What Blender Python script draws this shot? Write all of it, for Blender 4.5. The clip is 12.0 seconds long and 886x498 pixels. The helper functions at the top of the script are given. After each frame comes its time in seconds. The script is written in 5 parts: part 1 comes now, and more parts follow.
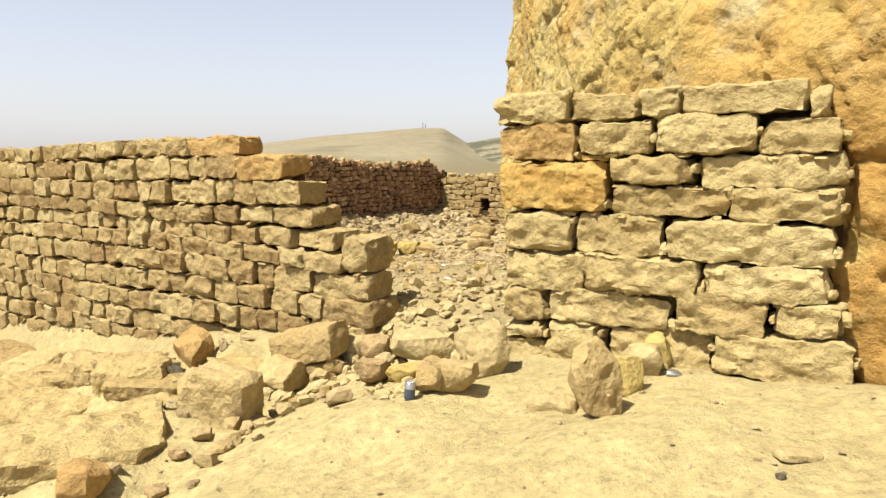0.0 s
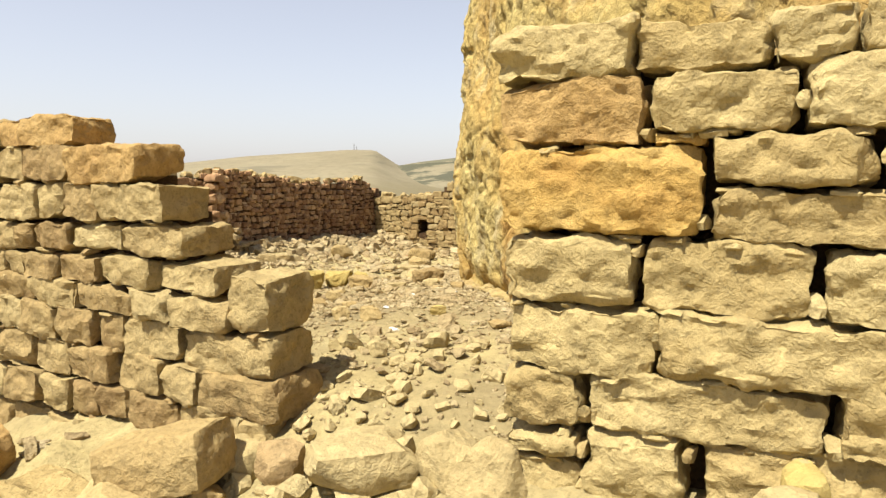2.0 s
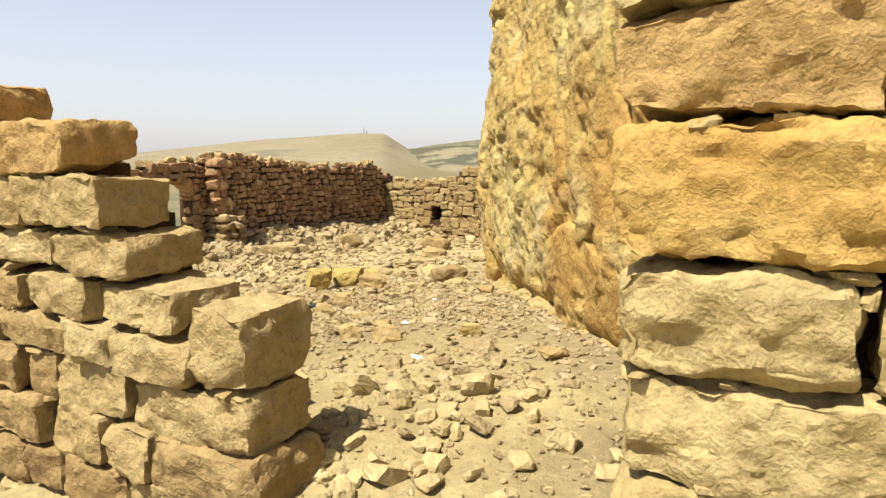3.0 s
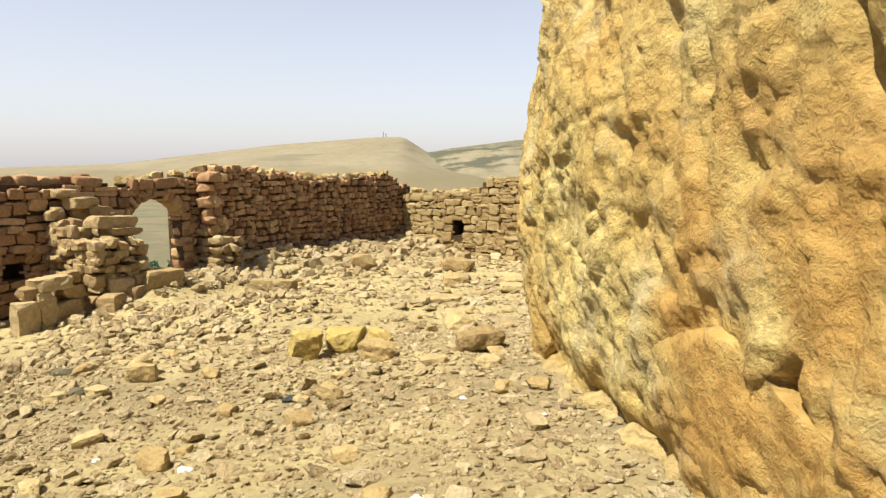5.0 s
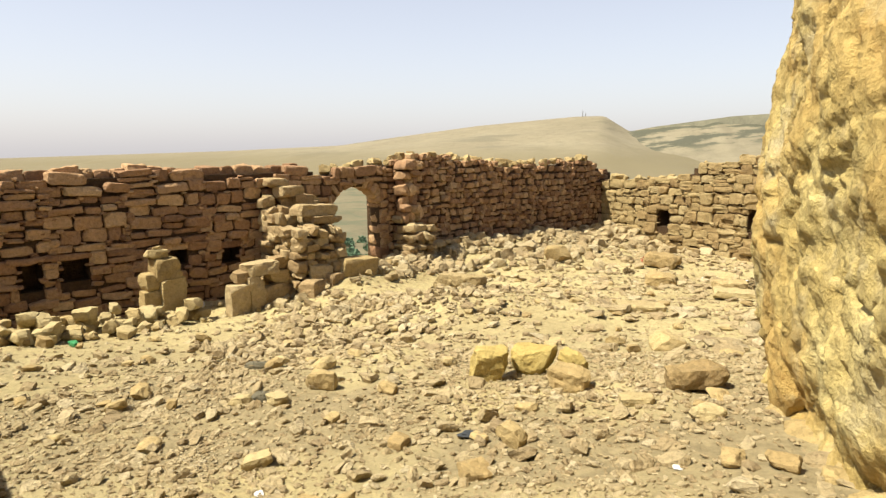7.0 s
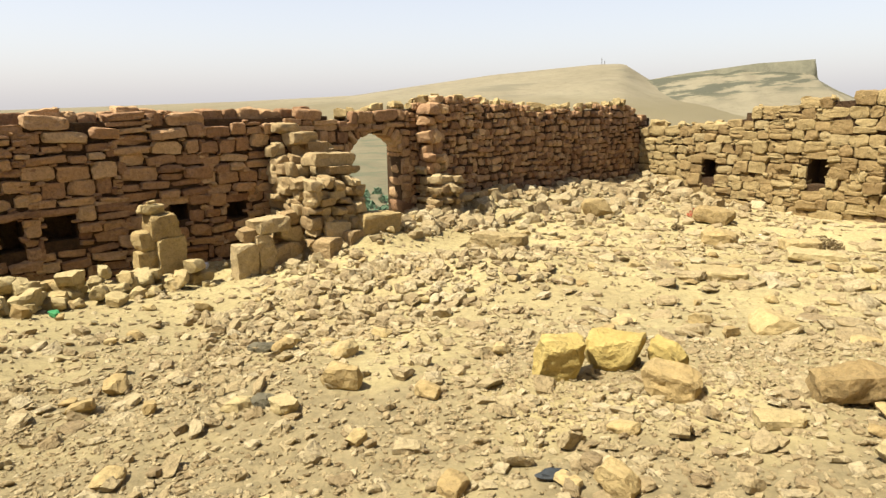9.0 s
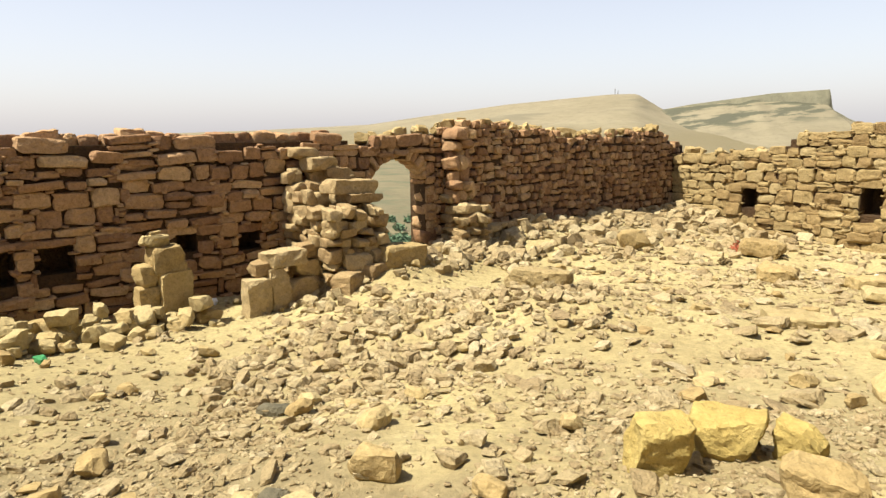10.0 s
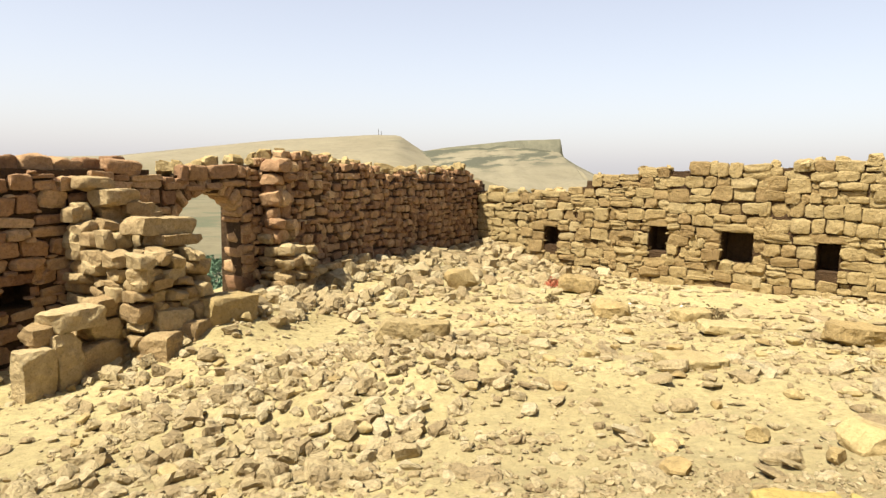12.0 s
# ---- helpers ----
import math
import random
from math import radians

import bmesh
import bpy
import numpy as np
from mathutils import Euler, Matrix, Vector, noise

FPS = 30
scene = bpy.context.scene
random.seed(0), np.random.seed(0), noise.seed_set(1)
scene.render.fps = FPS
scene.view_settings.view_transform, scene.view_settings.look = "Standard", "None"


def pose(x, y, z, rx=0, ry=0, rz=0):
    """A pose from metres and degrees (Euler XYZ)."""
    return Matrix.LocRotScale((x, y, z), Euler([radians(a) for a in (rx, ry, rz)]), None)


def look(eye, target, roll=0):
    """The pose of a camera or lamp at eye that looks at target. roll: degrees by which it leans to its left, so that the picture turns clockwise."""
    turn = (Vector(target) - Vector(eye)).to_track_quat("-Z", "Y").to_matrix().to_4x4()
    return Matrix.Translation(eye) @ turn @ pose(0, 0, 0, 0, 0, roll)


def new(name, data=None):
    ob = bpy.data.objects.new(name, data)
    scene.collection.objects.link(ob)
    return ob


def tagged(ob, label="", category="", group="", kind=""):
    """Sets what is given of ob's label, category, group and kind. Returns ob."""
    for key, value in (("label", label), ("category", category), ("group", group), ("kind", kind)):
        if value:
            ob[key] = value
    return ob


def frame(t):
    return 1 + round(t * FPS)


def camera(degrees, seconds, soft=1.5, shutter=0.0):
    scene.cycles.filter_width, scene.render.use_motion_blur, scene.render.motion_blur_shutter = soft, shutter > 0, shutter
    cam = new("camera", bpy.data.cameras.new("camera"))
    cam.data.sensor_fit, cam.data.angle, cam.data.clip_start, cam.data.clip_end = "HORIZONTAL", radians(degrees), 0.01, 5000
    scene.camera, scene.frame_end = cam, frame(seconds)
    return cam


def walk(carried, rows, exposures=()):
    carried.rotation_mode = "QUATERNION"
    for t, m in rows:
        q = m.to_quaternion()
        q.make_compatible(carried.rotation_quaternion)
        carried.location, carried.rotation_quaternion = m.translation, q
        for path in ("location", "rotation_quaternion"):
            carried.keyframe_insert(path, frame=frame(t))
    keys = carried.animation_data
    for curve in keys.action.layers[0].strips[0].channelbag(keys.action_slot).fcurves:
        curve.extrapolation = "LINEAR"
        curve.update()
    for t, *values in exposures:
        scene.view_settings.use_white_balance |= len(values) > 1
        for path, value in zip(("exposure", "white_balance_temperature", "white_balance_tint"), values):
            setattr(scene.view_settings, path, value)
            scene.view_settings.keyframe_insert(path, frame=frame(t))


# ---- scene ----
cam = camera(67.9, 12.0, 1.4)
PATH = [
    (0, (0.41, 0.243, 1.636), (0.379, 2.225, 1.368), -0.5),
    (0.5, (0.352, 0.67, 1.589), (0.377, 2.657, 1.361), 0.1),
    (1, (0.318, 1.247, 1.532), (0.391, 3.237, 1.344), -0.0),
    (1.5, (0.271, 1.778, 1.495), (0.322, 3.769, 1.313), 0.1),
    (2, (0.274, 2.348, 1.476), (0.452, 4.33, 1.275), 0.3),
    (2.5, (0.268, 2.901, 1.504), (0.385, 4.884, 1.27), 0.2),
    (2.7, (0.219, 3.125, 1.503), (0.344, 5.105, 1.253), 0.3),
    (4.3, (0.202, 4.853, 1.511), (0.474, 6.821, 1.273), -0.6),
    (4.5, (0.229, 5.078, 1.497), (0.511, 7.044, 1.267), -0.4),
    (5, (0.29, 5.605, 1.72), (0.378, 7.589, 1.479), -0.2),
    (5.5, (0.214, 5.937, 1.785), (0.144, 7.917, 1.512), -0.7),
    (6, (0.167, 6.144, 1.858), (-0.042, 8.109, 1.546), -1.2),
    (6.5, (0.203, 6.29, 1.866), (-0.2, 8.221, 1.531), -1.2),
    (7, (0.236, 6.387, 1.865), (-0.257, 8.303, 1.57), -0.6),
    (7.2, (0.241, 6.43, 1.851), (-0.247, 8.351, 1.581), -0.7),
    (8.8, (-0.296, 7.465, 1.722), (-0.814, 9.359, 1.338), -1.0),
    (9, (-0.351, 7.616, 1.713), (-0.883, 9.493, 1.274), -0.8),
    (9.5, (-0.568, 8.009, 1.668), (-1.121, 9.886, 1.256), -0.2),
    (10, (-0.852, 8.446, 1.624), (-1.426, 10.329, 1.269), -0.7),
    (10.5, (-1.203, 8.75, 1.613), (-1.822, 10.629, 1.314), -0.9),
    (11, (-1.625, 9.037, 1.586), (-2.127, 10.952, 1.305), -0.1),
    (11.5, (-1.956, 9.261, 1.538), (-2.323, 11.208, 1.268), -0.1),
    (12, (-2.079, 9.352, 1.562), (-1.967, 11.334, 1.319), 1.0),
]
walk(cam, [(t, look(eye, aim, roll)) for t, eye, aim, roll in PATH], [(0, 0.89), (5, 0.91), (9.5, 0.97), (12, 1.01)])

# ---- world, sun, exposure ----
SUN_AZ, SUN_EL = radians(-128), radians(60)
to_sun = Vector((math.sin(SUN_AZ) * math.cos(SUN_EL), math.cos(SUN_AZ) * math.cos(SUN_EL), math.sin(SUN_EL)))
world = bpy.data.worlds.new("world")
world.use_nodes = True
scene.world = world
wn = world.node_tree.nodes
sky = wn.new("ShaderNodeTexSky")
sky.sky_type = "NISHITA"
sky.sun_disc = False
sky.sun_elevation, sky.sun_rotation = SUN_EL, SUN_AZ
sky.altitude, sky.air_density, sky.dust_density, sky.ozone_density = 0, 1.0, 2.5, 1.0
wn["Background"].inputs["Strength"].default_value = 0.05
world.node_tree.links.new(sky.outputs["Color"], wn["Background"].inputs["Color"])
# thin dust haze that whitens the whole sky
haze = wn.new("ShaderNodeBackground")
haze.inputs["Color"].default_value = (0.93, 0.89, 0.92, 1)
way_up = wn.new("ShaderNodeTexCoord")
split = wn.new("ShaderNodeSeparateXYZ")
thick = wn.new("ShaderNodeMapRange")
thick.interpolation_type = "SMOOTHSTEP"
for key, value in (("From Min", 0.0), ("From Max", 0.4), ("To Min", 0.315), ("To Max", 0.23)):
    thick.inputs[key].default_value = value
world.node_tree.links.new(way_up.outputs["Generated"], split.inputs[0])
world.node_tree.links.new(split.outputs["Z"], thick.inputs["Value"])
# the dust thins out towards the zenith
clear = wn.new("ShaderNodeMapRange")
clear.interpolation_type = "SMOOTHSTEP"
for key, value in (("From Min", 0.3), ("From Max", 0.65), ("To Min", 1.0), ("To Max", 0.08)):
    clear.inputs[key].default_value = value
veil = wn.new("ShaderNodeMath")
veil.operation = "MULTIPLY"
world.node_tree.links.new(split.outputs["Z"], clear.inputs["Value"])
world.node_tree.links.new(thick.outputs["Result"], veil.inputs[0])
world.node_tree.links.new(clear.outputs["Result"], veil.inputs[1])
world.node_tree.links.new(veil.outputs[0], haze.inputs["Strength"])
both = wn.new("ShaderNodeAddShader")
world.node_tree.links.new(wn["Background"].outputs[0], both.inputs[0])
world.node_tree.links.new(haze.outputs[0], both.inputs[1])
world.node_tree.links.new(both.outputs[0], wn["World Output"].inputs["Surface"])
sun = new("sun", bpy.data.lights.new("sun", "SUN"))
sun.data.energy, sun.data.angle, sun.data.color = 5.0, radians(0.6), (1.0, 0.95, 0.80)
sun.matrix_world = look(to_sun * 50, (0, 0, 0))


# ---- numeric noise ----
def lattice(ix, iy, iz, seed):
    h = (ix * 374761393 + iy * 668265263 + iz * 2147483647 + seed * 974711) & 0xFFFFFFFF
    h = ((h ^ (h >> 13)) * 1274126177) & 0xFFFFFFFF
    h = ((h ^ (h >> 16)) * 2246822519) & 0xFFFFFFFF
    return ((h ^ (h >> 15)) & 0xFFFF) / 32767.5 - 1.0


def vnoise(p, freq, seed=0):
    """Smooth value noise in -1..1 at the points p (n x 3)."""
    q = np.asarray(p, float) * freq + 1000.0
    i = np.floor(q).astype(np.int64)
    f = q - i
    f = f * f * (3 - 2 * f)
    out = 0
    for dx in (0, 1):
        for dy in (0, 1):
            for dz in (0, 1):
                w = (f[:, 0] if dx else 1 - f[:, 0]) * (f[:, 1] if dy else 1 - f[:, 1]) * (f[:, 2] if dz else 1 - f[:, 2])
                out = out + w * lattice(i[:, 0] + dx, i[:, 1] + dy, i[:, 2] + dz, seed)
    return out


def fbm(p, freq, octaves=4, seed=0, gain=0.5):
    out, amp = 0, 1.0
    for k in range(octaves):
        out = out + amp * vnoise(p, freq * 2.03**k, seed + 17 * k)
        amp *= gain
    return out


# ---- materials ----
def rock_material(name, tones, spread="object", large=1.6, fine=14.0, bump=0.5, contrast=0.5, mottle=0.55, rough=0.92, pits=0.4, flakes=0.0):
    """Weathered stone: tones run from dark to light; spread picks how pieces differ."""
    m = bpy.data.materials.new(name)
    m.use_nodes = True
    nt = m.node_tree
    n, l = nt.nodes, nt.links
    bsdf = n["Principled BSDF"]
    bsdf.inputs["Roughness"].default_value = rough
    bsdf.inputs["Specular IOR Level"].default_value = 0.2
    pos = n.new("ShaderNodeNewGeometry")

    def noisy(scale, detail, r=0.6):
        t = n.new("ShaderNodeTexNoise")
        t.inputs["Scale"].default_value, t.inputs["Detail"].default_value, t.inputs["Roughness"].default_value = scale, detail, r
        l.new(pos.outputs["Position"], t.inputs["Vector"])
        return t.outputs["Fac"]

    def calc(op, a, b):
        t = n.new("ShaderNodeMath")
        t.operation = op
        for k, v in enumerate((a, b)):
            if isinstance(v, (int, float)):
                t.inputs[k].default_value = v
            else:
                l.new(v, t.inputs[k])
        return t.outputs[0]

    big, mid, small = noisy(large, 5), noisy(fine, 8, 0.68), noisy(fine * 5, 6, 0.7)
    if spread == "object":
        rnd = n.new("ShaderNodeObjectInfo").outputs["Random"]
    elif spread == "island":
        rnd = pos.outputs["Random Per Island"]
    else:
        rnd = None
    fac = calc("MULTIPLY_ADD", big, 1.6)
    fac.node.inputs[2].default_value = -0.3
    if rnd is not None:
        fac = calc("ADD", calc("MULTIPLY", fac, 1 - contrast), calc("MULTIPLY", rnd, contrast))
    ramp = n.new("ShaderNodeValToRGB")
    els = ramp.color_ramp.elements
    while len(els) < len(tones):
        els.new(0.5)
    for k, c in enumerate(tones):
        els[k].position = k / (len(tones) - 1)
        els[k].color = (*c, 1)
    l.new(fac, ramp.inputs["Fac"])
    shade = n.new("ShaderNodeMapRange")
    shade.inputs["From Min"].default_value, shade.inputs["From Max"].default_value = 0.28, 0.72
    shade.inputs["To Min"].default_value, shade.inputs["To Max"].default_value = 1 - mottle * 0.62, 1 + mottle * 0.38
    l.new(mid, shade.inputs["Value"])
    mul = n.new("ShaderNodeMix")
    mul.data_type, mul.blend_type = "RGBA", "MULTIPLY"
    mul.inputs["Factor"].default_value = 1
    l.new(ramp.outputs["Color"], mul.inputs["A"])
    l.new(shade.outputs["Result"], mul.inputs["B"])
    # small weathering pits as dark specks, their shade put into the colour
    pit = n.new("ShaderNodeMapRange")
    for key, value in (("From Min", 0.40), ("From Max", 0.47), ("To Min", 1 - min(0.24, mottle * 0.45)), ("To Max", 1.0)):
        pit.inputs[key].default_value = value
    l.new(noisy(fine * 2.6, 5, 0.75), pit.inputs["Value"])
    speck = n.new("ShaderNodeMix")
    speck.data_type, speck.blend_type = "RGBA", "MULTIPLY"
    speck.inputs["Factor"].default_value = 1
    l.new(mul.outputs["Result"], speck.inputs["A"])
    l.new(pit.outputs["Result"], speck.inputs["B"])
    l.new(speck.outputs["Result"], bsdf.inputs["Base Color"])
    vor = n.new("ShaderNodeTexVoronoi")
    vor.inputs["Scale"].default_value = fine * 1.7
    l.new(pos.outputs["Position"], vor.inputs["Vector"])
    height = calc("ADD", calc("MULTIPLY", mid, 1.0), calc("MULTIPLY", small, 0.35))
    height = calc("ADD", height, calc("MULTIPLY", vor.outputs["Distance"], pits))
    if flakes:
        # low conchoidal steps with crisp lips, where flakes broke away
        level = calc("MULTIPLY", noisy(fine * 0.55, 4, 0.55), 13.0)
        rise = calc("MULTIPLY", calc("SUBTRACT", calc("FRACT", level, 0.0), 0.6), 2.5)
        rise.node.use_clamp = True
        height = calc("ADD", height, calc("MULTIPLY", calc("ADD", calc("FLOOR", level, 0.0), rise), 0.22 * flakes))
    bmp = n.new("ShaderNodeBump")
    bmp.inputs["Strength"].default_value, bmp.inputs["Distance"].default_value = min(1.0, bump * 1.5), 0.06
    l.new(height, bmp.inputs["Height"])
    l.new(bmp.outputs["Normal"], bsdf.inputs["Normal"])
    return m


def plain_material(name, colour, rough=0.6, metal=0.0, mottle=0.25):
    m = rock_material(name, [tuple(c * (1 - mottle) for c in colour), colour], None, 6.0, 30.0, 0.12, 0, mottle, rough, 0.1)
    m.node_tree.nodes["Principled BSDF"].inputs["Metallic"].default_value = metal
    return m


DRESSED = rock_material("dressed_sandstone", [(0.265, 0.18, 0.076), (0.36, 0.271, 0.12), (0.422, 0.332, 0.159), (0.465, 0.382, 0.204)], "object", 2.4, 12, 0.3, 0.45, 0.5, flakes=1.0)
OUTER = rock_material("outer_wall_sandstone", [(0.20, 0.12, 0.053), (0.30, 0.212, 0.094), (0.365, 0.278, 0.131), (0.42, 0.337, 0.175)], "object", 2.4, 13, 0.3, 0.55, 0.5, flakes=1.0)
RUBBLE = rock_material("rubble_sandstone", [(0.265, 0.19, 0.102), (0.365, 0.276, 0.146), (0.44, 0.345, 0.19), (0.52, 0.43, 0.27)], "island", 1.4, 18, 0.5, 0.75, 0.45)
LOOSE = rock_material("loose_sandstone", [(0.255, 0.175, 0.076), (0.355, 0.255, 0.113), (0.42, 0.316, 0.148), (0.46, 0.37, 0.2)], "object", 2.0, 15, 0.32, 0.6, 0.45, flakes=0.8)
# the warm shade on this wall is put into these redder tones
COURT = rock_material("courtyard_wall_stone", [(0.19, 0.10, 0.051), (0.33, 0.189, 0.098), (0.435, 0.27, 0.138), (0.57, 0.396, 0.212)], "object", 1.5, 15, 0.4, 0.75, 0.5)
COURT_ISLAND = rock_material("courtyard_wall_stone_small", [(0.175, 0.092, 0.047), (0.305, 0.174, 0.09), (0.40, 0.248, 0.127), (0.53, 0.366, 0.196)], "island", 1.5, 15, 0.4, 0.6, 0.5)
# wall heart, near black: the shade of joints and niches sits in its colour
CORE = rock_material("shade_dark_earth", [(0.06, 0.034, 0.017), (0.12, 0.07, 0.033)], None, 2.5, 20, 0.7, 0, 0.5)
OUTCROP = rock_material("weathered_outcrop", [(0.28, 0.172, 0.053), (0.405, 0.293, 0.1), (0.47, 0.37, 0.148), (0.50, 0.42, 0.21)], None, 1.1, 13, 0.36, 0, 0.65, 0.93, 0.4, flakes=0.8)
GROUND = rock_material("dusty_ground", [(0.31, 0.24, 0.108), (0.395, 0.315, 0.152), (0.44, 0.36, 0.178), (0.465, 0.39, 0.203)], None, 0.7, 12, 0.42, 0, 0.55, 0.96, 0.1)
ORANGE = rock_material("ochre_sandstone", [(0.33, 0.185, 0.05), (0.415, 0.268, 0.082), (0.45, 0.325, 0.127)], None, 3.0, 17, 0.28, 0, 0.5, flakes=1.0)
OCHRE = rock_material("brown_ochre_sandstone", [(0.28, 0.165, 0.062), (0.37, 0.24, 0.092), (0.42, 0.29, 0.125)], None, 3.0, 17, 0.28, 0, 0.5, flakes=1.0)
YELLOW = rock_material("yellow_sandstone", [(0.34, 0.24, 0.068), (0.43, 0.325, 0.112), (0.46, 0.36, 0.15)], None, 3.0, 13, 0.35, 0, 0.4, flakes=0.7)
PALE = rock_material("pale_sandstone", [(0.33, 0.246, 0.116), (0.41, 0.32, 0.158), (0.46, 0.375, 0.2)], "object", 2.0, 15, 0.32, 0.4, 0.4, flakes=0.8)
BEDROCK = rock_material("pale_bedrock", [(0.30, 0.212, 0.092), (0.39, 0.29, 0.128), (0.445, 0.345, 0.16)], "object", 1.6, 12, 0.36, 0.3, 0.5, flakes=1.0)
RUIN = rock_material("ruin_stone", [(0.235, 0.152, 0.074), (0.335, 0.233, 0.115), (0.415, 0.308, 0.16), (0.475, 0.368, 0.202)], "object", 1.8, 15, 0.34, 0.55, 0.5, flakes=0.7)
# a darker copy of the loose sandstone: weaker sunlight, put into the colour
DIMMED_LOOSE = rock_material("loose_sandstone_dimmed", [(0.21, 0.134, 0.058), (0.295, 0.205, 0.091), (0.347, 0.257, 0.119), (0.38, 0.294, 0.156)], "object", 1.6, 15, 0.4, 0.65, 0.5)
GREYROCK = rock_material("dark_grey_stone", [(0.0783, 0.0704, 0.048), (0.157, 0.136, 0.088), (0.219, 0.19, 0.12)], None, 4.0, 18, 0.5, 0, 0.4)


def two_tone(m, tones, mask):
    """Lays a second set of tones over a rock material where mask (a function of its nodes) says."""
    nt = m.node_tree
    n, l = nt.nodes, nt.links
    bsdf = n["Principled BSDF"]
    first = bsdf.inputs["Base Color"].links[0].from_socket
    pos = n.new("ShaderNodeNewGeometry")
    t = n.new("ShaderNodeTexNoise")
    t.inputs["Scale"].default_value, t.inputs["Detail"].default_value, t.inputs["Roughness"].default_value = 9.0, 9, 0.72
    l.new(pos.outputs["Position"], t.inputs["Vector"])
    ramp = n.new("ShaderNodeValToRGB")
    els = ramp.color_ramp.elements
    for k, c in enumerate(tones):
        els[k].position, els[k].color = 0.33 + 0.34 * k, (*c, 1)
    l.new(t.outputs["Fac"], ramp.inputs["Fac"])
    mix = n.new("ShaderNodeMix")
    mix.data_type = "RGBA"
    l.new(mask(n, l, pos), mix.inputs["Factor"])
    l.new(first, mix.inputs["A"])
    l.new(ramp.outputs["Color"], mix.inputs["B"])
    l.new(mix.outputs["Result"], bsdf.inputs["Base Color"])


def ranged(n, l, value, a, b):
    t = n.new("ShaderNodeMapRange")
    t.inputs["From Min"].default_value, t.inputs["From Max"].default_value = a, b
    l.new(value, t.inputs["Value"])
    return t.outputs["Result"]


def soil_mask(n, l, pos):
    """Grey-brown soil lies in patches inside the gate; pale dust and bedrock elsewhere."""
    dot = n.new("ShaderNodeVectorMath")
    dot.operation = "DOT_PRODUCT"
    dot.inputs[1].default_value = (0.5275, 0.8496, 0)
    l.new(pos.outputs["Position"], dot.inputs[0])
    t = n.new("ShaderNodeTexNoise")
    t.inputs["Scale"].default_value, t.inputs["Detail"].default_value = 0.42, 7
    l.new(pos.outputs["Position"], t.inputs["Vector"])
    mul = n.new("ShaderNodeMath")
    mul.operation = "MULTIPLY"
    l.new(ranged(n, l, dot.outputs["Value"], 4.2, 5.6), mul.inputs[0])
    l.new(ranged(n, l, t.outputs["Fac"], 0.6, 0.45), mul.inputs[1])
    split_y = n.new("ShaderNodeSeparateXYZ")
    l.new(pos.outputs["Position"], split_y.inputs[0])
    faded = n.new("ShaderNodeMath")
    faded.operation = "MULTIPLY"
    l.new(mul.outputs[0], faded.inputs[0])
    l.new(ranged(n, l, split_y.outputs["Y"], 15.5, 11.0), faded.inputs[1])
    return faded.outputs[0]


def band_mask(low, high):
    def mask(n, l, pos):
        mp = n.new("ShaderNodeMapping")
        mp.inputs["Scale"].default_value = (0.0028, 0.0032, 0.036)
        l.new(pos.outputs["Position"], mp.inputs["Vector"])
        t = n.new("ShaderNodeTexNoise")
        t.inputs["Scale"].default_value, t.inputs["Detail"].default_value, t.inputs["Roughness"].default_value = 1.0, 6, 0.6
        l.new(mp.outputs["Vector"], t.inputs["Vector"])
        return ranged(n, l, t.outputs["Fac"], low, high)
    return mask


def patch_mask(scale, low, high):
    def mask(n, l, pos):
        t = n.new("ShaderNodeTexNoise")
        t.inputs["Scale"].default_value, t.inputs["Detail"].default_value, t.inputs["Roughness"].default_value = scale, 8, 0.62
        l.new(pos.outputs["Position"], t.inputs["Vector"])
        return ranged(n, l, t.outputs["Fac"], low, high)
    return mask


def iron_mask(n, l, pos):
    """Rusty ochre staining on the stretch of rock beside the gate."""
    split_y = n.new("ShaderNodeSeparateXYZ")
    l.new(pos.outputs["Position"], split_y.inputs[0])
    t = n.new("ShaderNodeTexNoise")
    t.inputs["Scale"].default_value, t.inputs["Detail"].default_value, t.inputs["Roughness"].default_value = 1.3, 8, 0.65
    l.new(pos.outputs["Position"], t.inputs["Vector"])
    total = n.new("ShaderNodeMath")
    total.operation = "MULTIPLY_ADD"
    total.inputs[1].default_value = 0.3
    l.new(ranged(n, l, split_y.outputs["Y"], 9.6, 6.6), total.inputs[0])
    l.new(t.outputs["Fac"], total.inputs[2])
    low = n.new("ShaderNodeMath")
    low.operation = "MULTIPLY"
    l.new(ranged(n, l, total.outputs[0], 0.60, 0.76), low.inputs[0])
    l.new(ranged(n, l, split_y.outputs["Z"], 2.5, 1.7), low.inputs[1])
    return low.outputs[0]


two_tone(OUTCROP, [(0.34, 0.208, 0.062), (0.46, 0.32, 0.108)], patch_mask(0.662, 0.45, 0.60))
two_tone(OUTCROP, [(0.30, 0.24, 0.12), (0.455, 0.378, 0.21)], patch_mask(2.0, 0.53, 0.68))
two_tone(OUTCROP, [(0.26, 0.145, 0.04), (0.40, 0.245, 0.073)], iron_mask)
two_tone(GROUND, [(0.172, 0.135, 0.072), (0.315, 0.25, 0.135)], soil_mask)
# muted tan: the haze of distance is mixed into the base colour
HILL = rock_material("haze_muted_hillside", [(0.185, 0.155, 0.10), (0.222, 0.188, 0.122), (0.245, 0.212, 0.14)], None, 0.006, 0.03, 0.0, 0, 0.25)
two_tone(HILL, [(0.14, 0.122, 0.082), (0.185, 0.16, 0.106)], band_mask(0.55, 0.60))


